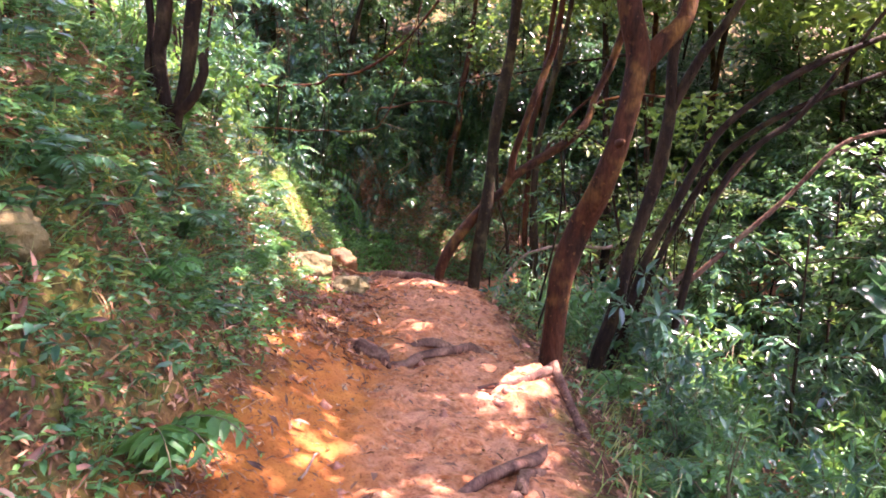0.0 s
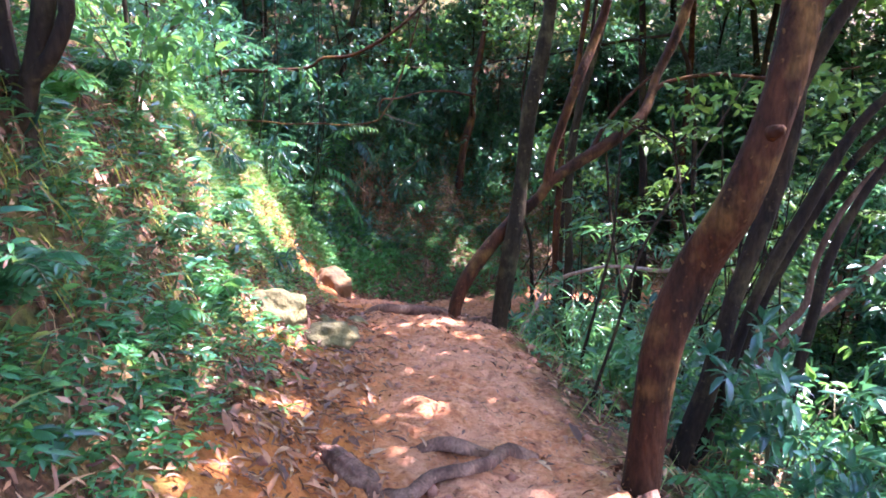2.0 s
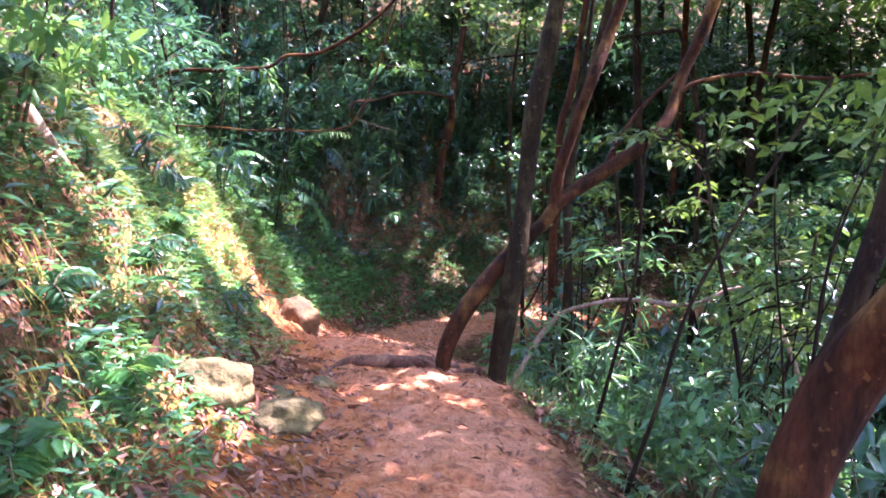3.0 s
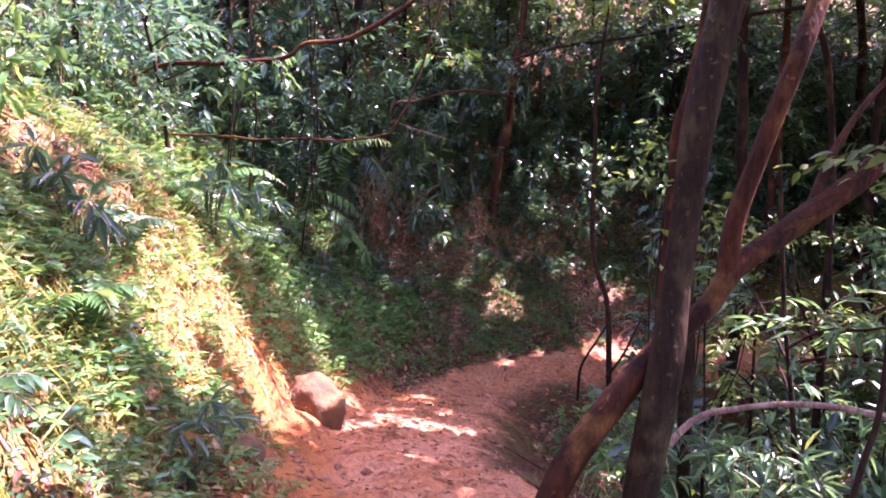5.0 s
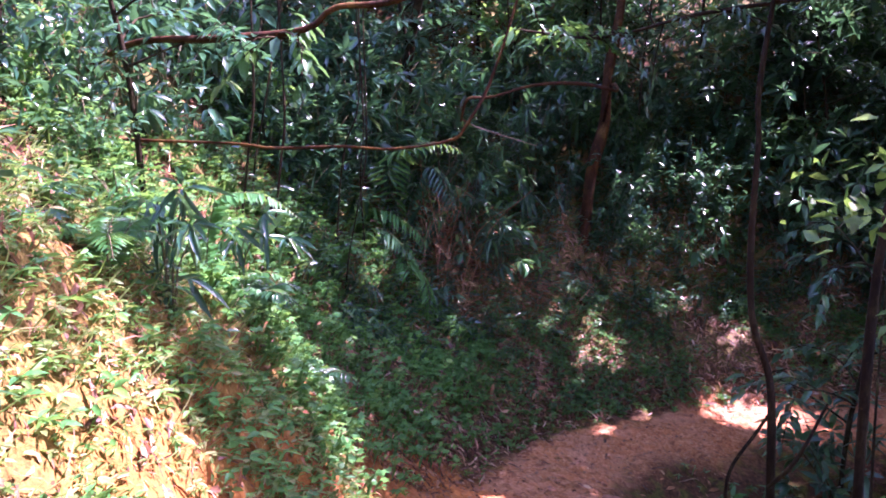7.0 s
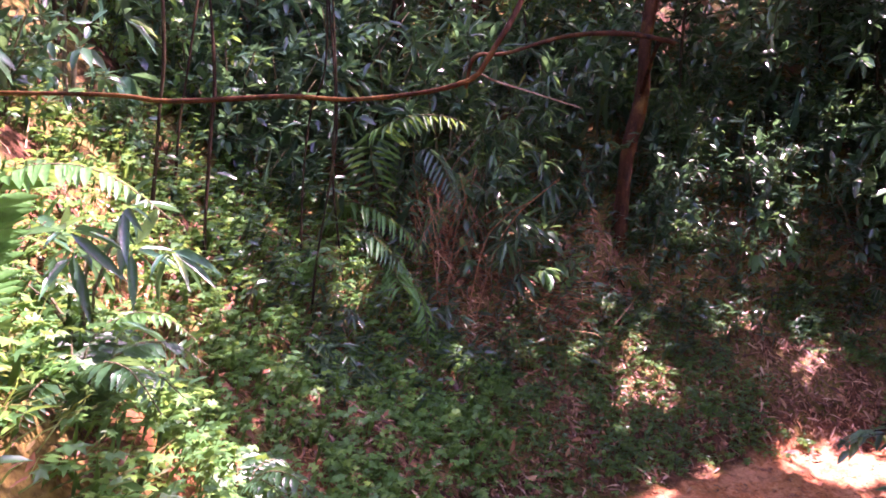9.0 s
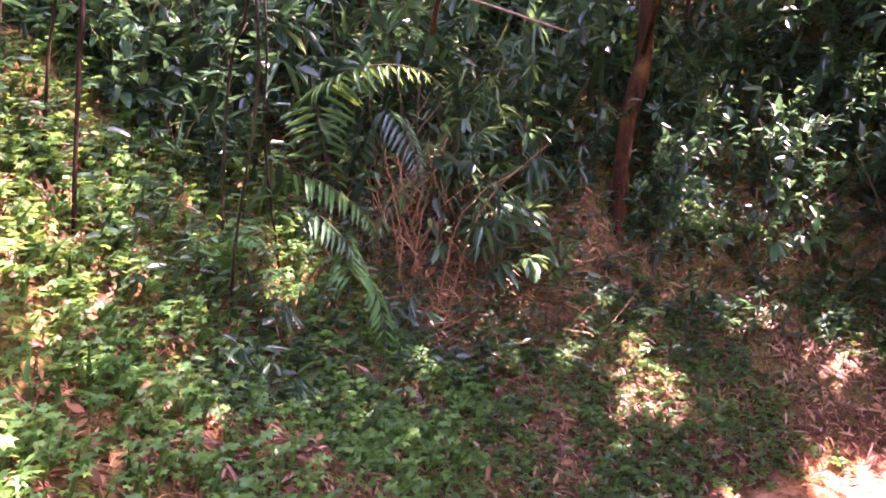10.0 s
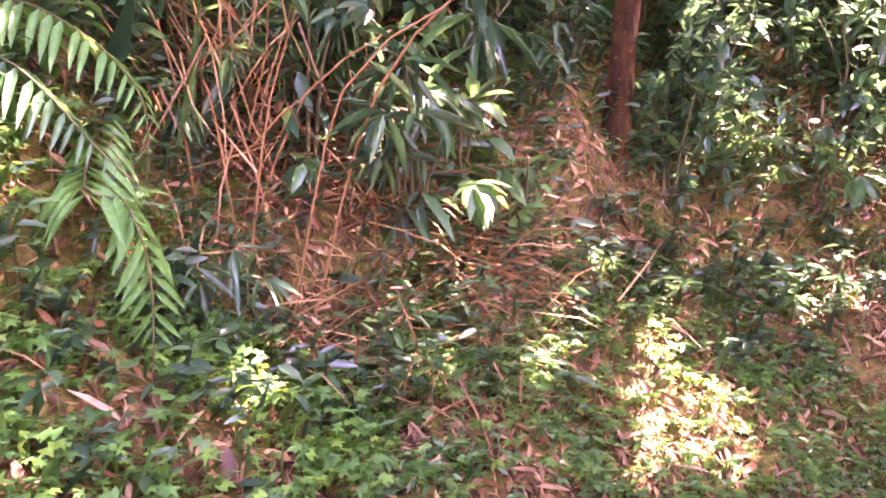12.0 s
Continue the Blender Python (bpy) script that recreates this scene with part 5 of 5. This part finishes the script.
herbs("ridge_herbs", "yellowish herbs on the sunlit shoulder of the bank", 4, 11500, (-3.0, -1.0), (7.5, 12.0), lambda x, y, d, c: band(d, 0.75, 2.3) * np.clip(0.55 + 1.2 * c, 0, 1), 4, 0.045, 0.4, 0.07, GRASS)
herbs("ridge_herbs", "fresh green leaves scattered over the sunlit shoulder", 14, 3600, (-2.7, -1.1), (8.0, 11.8), lambda x, y, d, c: band(d, 0.85, 2.2) * np.clip(0.5 + 1.4 * c, 0, 1), 4, 0.06, 0.45, 0.09, LEAF_FRESH)
herbs("hollow_herbs", "bright lobed herbs in the hollow's corner", 5, 5200, (-3.6, -1.0), (11.4, 16.6), lambda x, y, d, c: band(d, 0.8, 3.0, 0.25) * np.clip(0.8 + 0.9 * c, 0, 1), 5, 0.062, 0.7, 0.2, LEAF_FRESH, LOBED)
herbs("far_bank_herbs", "lobed green herbs on the far bank", 6, 22000, (-3.0, 4.5), (13.8, 19.6), lambda x, y, d, c: band(d, 0.5, 2.6, 0.2) * np.clip(0.5 + 1.6 * c, 0, 1), 5, 0.05, 0.7, 0.1, LEAF_FRESH, LOBED)
herbs("far_bank_herbs", "small dark leaves of the far bank's upper part", 7, 15000, (-3.6, 8), (14.5, 21), lambda x, y, d, c: band(d, 1.5, 4.2, 0.3) * 0.8, 5, 0.085, 0.42, 0.26, LEAF_DARK)
herbs("far_bank_herbs", "taller drooping leaves at the thicket's foot", 15, 5200, (-3.6, 6), (15.5, 20.5), lambda x, y, d, c: band(d, 2.4, 4.4, 0.2) * np.clip(0.5 + 1.2 * c, 0, 1), 6, 0.14, 0.3, 0.75, LEAF_DARK)
herbs("far_bank_herbs", "small mid-green herbs among the far bank's litter", 16, 9500, (-1.0, 4.2), (15.8, 19.2), lambda x, y, d, c: band(d, 0.55, 2.9, 0.2) * np.clip(0.45 + 1.5 * c, 0, 1) * ((x - 0.2) ** 2 + (y - 17.2) ** 2 > 0.14), 5, 0.05, 0.45, 0.13, LEAF_MID)
herbs("downhill_herbs", "mixed green herbs on the downhill slope", 8, 7000, (0.5, 5.0), (1.5, 15.5), lambda x, y, d, c: band(-d, 0.75, 4.0, 0.15) * np.clip(0.45 + 1.2 * c, 0, 1), 4, 0.07, 0.42, 0.13, LEAF_MID)
herbs("downhill_herbs", "bright green leaves of the downhill slope", 9, 2600, (0.7, 6.0), (2, 14), lambda x, y, d, c: band(-d, 1.2, 5.0, 0.2) * np.clip(0.3 + 1.6 * c, 0, 1), 5, 0.09, 0.48, 0.35, LEAF_FRESH)


def blades(name, label, seed, n, xr, yr, weight, ln, width, material, lie=0.0, category="grass"):
    rng = np.random.default_rng(seed)
    x, y, z = scatter(rng, n, xr, yr, weight)
    m = len(x)
    nrm = ground_normal(x, y)
    side = unit(np.cross(nrm, rng.normal(size=(m, 3))))
    downhill = nrm * (1, 1, 0)
    along = nrm * (1 - lie) * rng.uniform(0.4, 1.2, (m, 1)) + side * (0.4 + lie) + downhill * 0.5 + np.array((0, 0, 0.5 * (1 - lie)))
    size = ln * rng.uniform(0.4, 1.2, m)
    v, f = leaves(np.stack([x, y, z + 0.012 * lie], -1), along, nrm + rng.normal(size=(m, 3)) * 0.2 + (0, 0, 0.4), size, width * rng.uniform(0.6, 1.3, m), BLADE)
    return single(name, (v, f), material, (float(x.mean()), float(y.mean()), float(z.mean())), label, category, kind="stuff", smooth=False)


blades("bank_grass", "thin arching grass on the bank", 1, 6500, (-3.4, -0.8), (1, 12), lambda x, y, d, c: band(d, 1.2, 2.6) * np.clip(0.3 + 1.5 * c, 0, 1), 0.17, 0.006, GRASS)
blades("ridge_grass", "thin yellow-green grass hanging over the ridge", 2, 3200, (-2.9, -1.1), (7.5, 12), lambda x, y, d, c: band(d, 1.1, 2.3) * 0.85, 0.15, 0.006, GRASS)
blades("trail_grass", "long grass along the downhill edge", 3, 5000, (0.4, 2.6), (1.5, 12), lambda x, y, d, c: band(-d, 0.75, 1.7) * np.clip(0.5 + 1.4 * c, 0, 1), 0.22, 0.007, GRASS)
blades("dry_straw", "dry brown straw lying on the far bank", 4, 19000, (-3.2, 5), (13, 20), lambda x, y, d, c: band(d, 0.75, 2.8) * np.clip(0.5 - 1.2 * c, 0.1, 1), 0.2, 0.006, STRAW, 0.92, "straw")
blades("dry_straw", "dry brown straw on the mossy bank", 5, 3800, (-3.0, -0.6), (1, 11.5), lambda x, y, d, c: band(d, 1.0, 2.6) * np.clip(0.5 - 1.2 * c, 0, 1), 0.2, 0.008, STRAW, 0.9, "straw")
blades("dry_straw", "dry stalks on the downhill slope", 6, 2600, (0.5, 4.0), (1.5, 13), lambda x, y, d, c: band(-d, 0.8, 3.0) * 0.6, 0.3, 0.009, STRAW, 0.6, "straw")

rn = np.random.default_rng(9)
n = 100
u = rn.random(n)
foot = np.stack([-1.62 + rn.normal(size=n) * 0.16, 16.9 + rn.normal(size=n) * 0.14, -0.1 + u * 0.8], -1)
aim = np.stack([rn.normal(size=n) * 0.7 + 0.2, rn.normal(size=n) * 0.35 - 0.1, np.where(rn.random(n) < 0.7, -1, 1) + rn.normal(size=n) * 0.4], -1)
hanging = leaves(foot, aim, rn.normal(size=(n, 3)), rn.uniform(0.2, 0.65, n), 0.008, BLADE)
n = 520
fx = -1.2 + rn.normal(size=n) * 0.38
fy = 17.1 + rn.normal(size=n) * 0.3
foot = np.stack([fx, fy, hgt(fx, fy) + rn.random(n) * 0.12], -1)
aim = np.stack([rn.normal(size=n) + 0.3, rn.normal(size=n) - 0.3, rn.normal(size=n) * 0.5 - 0.1], -1)
n2 = 300
fx2, fy2 = -0.75 + rn.normal(size=n2) * 0.25, 17.42 + rn.normal(size=n2) * 0.14
foot = np.vstack([foot, np.stack([fx2, fy2, hgt(fx2, fy2) + 0.03 + rn.random(n2) * 0.1], -1)])
aim = np.vstack([aim, np.stack([rn.normal(size=n2) * 1.2 + 0.4, rn.normal(size=n2) * 0.4 - 0.2, rn.normal(size=n2) * 0.3], -1)])
n = n + n2
lying = leaves(foot, aim, rn.normal(size=(n, 3)) + (0, 0, 1), rn.uniform(0.2, 0.5, n), 0.009, BLADE)
clump = thing("dead_bamboo_clump", (-1.6, 16.9, h1(-1.6, 16.9)), "clump of dead reddish bamboo stalks and straw", "bamboo")
cb = np.array(clump.location)
tagged(part("straw", (hanging[0] - cb, hanging[1]), STRAW, clump), kind="stuff")
tagged(part("fallen_straw", (lying[0] - cb, lying[1]), STRAW, clump, "loose dry straw on the slope"), kind="stuff")
for i in range(8):
    x, y = rn.normal() * 0.2, rn.normal() * 0.12
    lx, ly = rn.normal() * 0.45, rn.normal() * 0.2
    x *= 0.7
    part("stalk", tube([(x, y, h1(x - 1.6, y + 16.9) - cb[2] - 0.05), (x + lx * 0.4, y + ly * 0.4, 0.6), (x + lx, y + ly, rn.uniform(0.7, 1.2))], 0.007, 0.004, 5, 0.1, i, 0, 0.2), STRAW, clump, smooth=True)

long_leaves = [shrub("shrub", "plant with long drooping pointed leaves", 16, 0.7, 0.4, 90, 0.26, 0.2, LEAF_DARK, 0.9, group="long-leaved plants"),
               shrub("shrub", "plant with large oval pale green leaves", 17, 0.5, 0.4, 80, 0.17, 0.42, LEAF_MID, 0.5, group="long-leaved plants")]
for i, (x, y, s) in enumerate([(-0.95, 17.35, 1.1), (-0.45, 17.6, 1.0), (-0.15, 18.45, 0.6), (0.55, 18.6, 0.5), (-2.75, 15.8, 0.8), (-2.3, 13.0, 0.8), (-2.2, 12.2, 0.7),
                               (-1.1, 16.95, 0.55), (-2.0, 8.9, 0.6), (-1.85, 5.0, 0.5), (-2.0, 10.9, 0.7), (1.0, 18.7, 0.5), (-0.7, 18.1, 1.2), (-1.5, 17.5, 1.2), (-2.2, 17.0, 1.2), (1.8, 18.9, 1.0), (-1.35, 8.35, 0.45), (-2.5, 12.3, 0.6), (-2.0, 14.9, 0.5), (-2.5, 11.5, 0.6), (-1.6, 16.4, 0.5), (-1.15, 16.9, 0.45), (-2.2, 15.6, 0.5)]):
    if i < 2:
        ob = long_leaves[i]
        ob.location = (x, y, h1(x, y))
    else:
        ob = copy_thing(long_leaves[i % 2], pose(x, y, h1(x, y), 0, 0, 77.0 * i))
        ob.scale = (s, s, s)

for i, (x, y, s) in enumerate([(-2.4, 16.9, 1.3), (-2.75, 16.3, 1.1), (-2.1, 17.35, 1.4), (-1.6, 17.5, 1.4), (-2.95, 15.7, 1.0), (-1.2, 17.7, 1.2), (-2.6, 17.7, 1.4), (-3.1, 17.0, 1.3), (-1.8, 17.1, 1.0), (-0.6, 18.4, 1.3)]):
    copy_thing(kinds[(2, 0, 4)[i % 3]], pose(x, y, h1(x, y) - 0.02, 0, 0, 61.0 * i)).scale = (s, s, s)
for i, (x, y, s) in enumerate([(-1.0, 17.3, 0.7), (-0.75, 17.6, 1.0), (-1.2, 17.45, 1.1)]):
    copy_thing(long_leaves[i % 2], pose(x, y, h1(x, y), 0, 0, 133.0 * i)).scale = (s, s, s)


def drape(name, label, seed, n, xr, yr, weight, ln, width, material):
    """Thin strands hanging down the face of the bank."""
    rng = np.random.default_rng(seed)
    x, y, z = scatter(rng, n, xr, yr, weight)
    m = len(x)
    nrm = ground_normal(x, y)
    along = unit(nrm * (1, 1, 0)) * rng.uniform(0.25, 0.7, (m, 1)) + rng.normal(size=(m, 3)) * 0.12 + (0, 0, -1)
    v, f = leaves(np.stack([x, y, z], -1) + nrm * 0.06, along, nrm + rng.normal(size=(m, 3)) * 0.2, ln * rng.uniform(0.4, 1.3, m), width * rng.uniform(0.6, 1.4, m), BLADE)
    return single(name, (v, f), material, (float(x.mean()), float(y.mean()), float(z.mean())), label, "moss", kind="stuff", smooth=False)


drape("hanging_moss", "yellow-green strands of moss hanging down the bank", 1, 2600, (-2.2, -1.1), (3.0, 9.0), lambda x, y, d, c: band(d, 1.2, 1.75, 0.1) * smooth01(0.02, 0.2, fbm(x, y, 1.7)), 0.2, 0.008, MOSS)
drape("hanging_roots", "thin brown rootlets hanging from the bank's edge", 2, 900, (-2.3, -1.1), (3.0, 10.0), lambda x, y, d, c: band(d, 1.3, 1.9, 0.1) * smooth01(0.0, 0.25, -fbm(x, y, 1.9)), 0.22, 0.005, STRAW)


def litter(name, label, seed, n, xr, yr, weight, ln, material=None, shape=LEAF6):
    rng = np.random.default_rng(seed)
    x, y, z = scatter(rng, n, xr, yr, weight)
    m = len(x)
    nrm = ground_normal(x, y)
    flat = unit(nrm + rng.normal(size=(m, 3)) * 0.38)
    along = np.cross(flat, rng.normal(size=(m, 3)))
    size = ln * np.clip(np.exp(rng.normal(size=m) * 0.45), 0.35, 2.4)
    v, f = leaves(np.stack([x, y, z], -1) + nrm * rng.uniform(0.004, 0.03, (m, 1)), along, flat, size, size * rng.uniform(0.16, 0.46, m), shape)
    return single(name, (v, f), material or LITTER, (float(x.mean()), float(y.mean()), float(z.mean())), label, "leaf litter", kind="stuff", smooth=False)


litter("leaf_litter", "brown dead leaves on the mossy bank", 1, 13000, (-3.2, -0.4), (0.5, 12.5), lambda x, y, d, c: band(d, 0.85, 3.2, 0.25) * np.clip(0.6 - 1.1 * c, 0.1, 1), 0.043)
litter("leaf_litter", "fallen reddish leaves drifted beside the trail", 12, 6500, (-1.7, -0.3), (4.4, 8.4), lambda x, y, d, c: band(d, 0.45, 1.2, 0.15) * 0.75, 0.05)
litter("leaf_litter", "pale dry leaves on the sunlit shoulder", 7, 2600, (-2.6, -1.0), (8.0, 11.6), lambda x, y, d, c: band(d, 0.65, 1.8, 0.2) * 0.7, 0.034, LITTER_PALE)
litter("leaf_litter", "reddish dead leaves on the far bank", 2, 23000, (-3.0, 3.6), (12.5, 19.5), lambda x, y, d, c: band(d, 0.65, 2.9, 0.25) * np.clip(0.7 - 0.9 * c, 0.2, 1), 0.06)
litter("leaf_litter", "dead leaves on the downhill slope", 3, 10000, (0.3, 4.2), (1.5, 15.5), lambda x, y, d, c: band(-d, 0.6, 4.5, 0.15) * 0.6, 0.065)
litter("leaf_litter", "scattered dead leaves trodden into the trail", 4, 13000, (-2.2, 2.5), (1.5, 17.5), lambda x, y, d, c: band(d, -0.75, 1.1, 0.15) * np.where(d > 0.4, np.where((y > 5.2) & (y < 8.6), 0.9, 0.45), 0.42), 0.036)

litter("leaf_crumbs", "broken reddish leaves matted over the far bank", 8, 90000, (-3.0, 3.6), (12.8, 19.5), lambda x, y, d, c: band(d, 0.6, 2.9, 0.2) * 0.7, 0.036, None, LEAF2)
litter("leaf_crumbs", "broken brown leaves matted over the mossy bank", 9, 50000, (-3.0, -0.5), (1.8, 12), lambda x, y, d, c: band(d, 0.8, 2.4, 0.2) * np.clip(0.5 - c, 0.1, 1) * np.interp(y, [7.6, 8.6], [1, 0.3]), 0.034, None, LEAF2)
litter("leaf_crumbs", "broken leaves matted below the trail's edge", 10, 30000, (0.2, 3.4), (1.8, 14), lambda x, y, d, c: band(-d, 0.55, 2.6, 0.1) * 0.6, 0.036, None, LEAF2)
litter("leaf_crumbs", "broken leaves trodden into the trail", 11, 26000, (-1.6, 1.6), (1.8, 17), lambda x, y, d, c: band(d, -0.65, 0.9, 0.1) * np.clip(0.42 - 0.8 * c, 0.1, 0.9), 0.026, None, LEAF2)

def long_litter(name, label, seed, n, xr, yr, weight, ln, material):
    """Long narrow fallen leaves, curled and lying across one another."""
    rng = np.random.default_rng(seed)
    x, y, z = scatter(rng, n, xr, yr, weight)
    m = len(x)
    nrm = ground_normal(x, y)
    flat = unit(nrm + rng.normal(size=(m, 3)) * 0.3)
    along = np.cross(flat, rng.normal(size=(m, 3))) - 0.25 * nrm * (1, 1, 0)
    size = ln * rng.uniform(0.5, 1.4, m)
    v, f = leaves(np.stack([x, y, z], -1) + nrm * rng.uniform(0.01, 0.05, (m, 1)), along, flat, size, rng.uniform(0.014, 0.032, m), LEAF6)
    return single(name, (v, f), material, (float(x.mean()), float(y.mean()), float(z.mean())), label, "leaf litter", kind="stuff", smooth=False)


long_litter("leaf_litter", "long dry pinkish leaves lying on the far bank", 21, 9000, (-3.0, 4.2), (13.8, 19.5), lambda x, y, d, c: band(d, 0.38, 2.7, 0.12) * np.clip(0.6 - 1.0 * c, 0.15, 1), 0.13, LITTER_PINK)
long_litter("leaf_litter", "large curled dead leaves on the mossy bank", 22, 1500, (-3.2, -0.6), (1.5, 9.0), lambda x, y, d, c: band(d, 1.1, 3.0, 0.25) * np.clip(0.6 - 1.0 * c, 0.1, 1), 0.09, LITTER_PINK)

# dead leaves that lie singly on the trail
rl = np.random.default_rng(12)
trail = bpy.data.objects["dirt_trail"]
blanks = [quick("dead_leaf", *leaves([(0, 0, 0.004)], [(1, 0, 0)], [(0, 0.15 * (i - 2), 1)], 1.0, 0.4 + 0.06 * i, LEAF6), LITTER) for i in range(5)]
count = 0
while count < 260:
    x, y = rl.uniform(-1.3, 1.2), rl.uniform(2.4, 15.8)
    d = float(leftness(x, y)[0])
    if abs(d) < 0.7 and rl.random() < 0.35 + 0.5 * abs(d):
        ob = new("dead_leaf", blanks[count % 5])
        s = rl.uniform(0.035, 0.085)
        ob.matrix_basis = pose(x, y, h1(x, y) + 0.004, rl.uniform(-14, 14), rl.uniform(-14, 14), rl.uniform(0, 360)) @ Matrix.Scale(s, 4)
        ob.parent = trail
        count += 1

# crumbs and pebbles of red earth
rc = np.random.default_rng(13)
x, y, z = scatter(rc, 9000, (-1.9, 1.6), (1.8, 17), lambda x, y, d, c: band(d, -0.6, 0.95, 0.15) * np.clip(0.35 + 1.2 * c, 0.05, 1))
OCT = np.array([(1, 0, 0), (0, 1, 0), (-1, 0, 0), (0, -1, 0), (0, 0, 0.8), (0, 0, -0.6)])
OCF = np.array([(0, 1, 4), (1, 2, 4), (2, 3, 4), (3, 0, 4), (1, 0, 5), (2, 1, 5), (3, 2, 5), (0, 3, 5)])
m = len(x)
sz = 0.007 + 0.036 * rc.random(m) ** 5
v = np.stack([x, y, z], -1)[:, None] + OCT[None] * sz[:, None, None] * rc.uniform(0.6, 1.3, (m, 6, 1))
f = OCF[None] + (np.arange(m) * 6)[:, None, None]
single("earth_crumbs", (v.reshape(-1, 3), f.reshape(-1, 3)), CLOD, (0, 8, 0), "crumbs and pebbles of red earth on the trail", "pebbles", kind="stuff", smooth=True)

# fallen sticks
rs = np.random.default_rng(14)
for i in range(46):
    while True:
        x, y = rs.uniform(-2.6, 2.2), rs.uniform(2.5, 18)
        d = float(leftness(x, y)[0])
        if 0.55 < abs(d) < 2.2:
            break
    a, l = rs.uniform(0, 6.28), rs.uniform(0.12, 0.4)
    pts = [(x + math.cos(a) * l * t, y + math.sin(a) * l * t, h1(x + math.cos(a) * l * t, y + math.sin(a) * l * t) + 0.012 + 0.02 * (t == 0.5)) for t in (-1, -0.3, 0.5, 1)]
    stick("fallen_stick", pts, rs.uniform(0.004, 0.009), 0.003, (BARK_PALE, BARK_RED, BARK_DARK)[i % 3], "thin dead stick lying among leaves", "stick", "fallen sticks", i, 0.15)
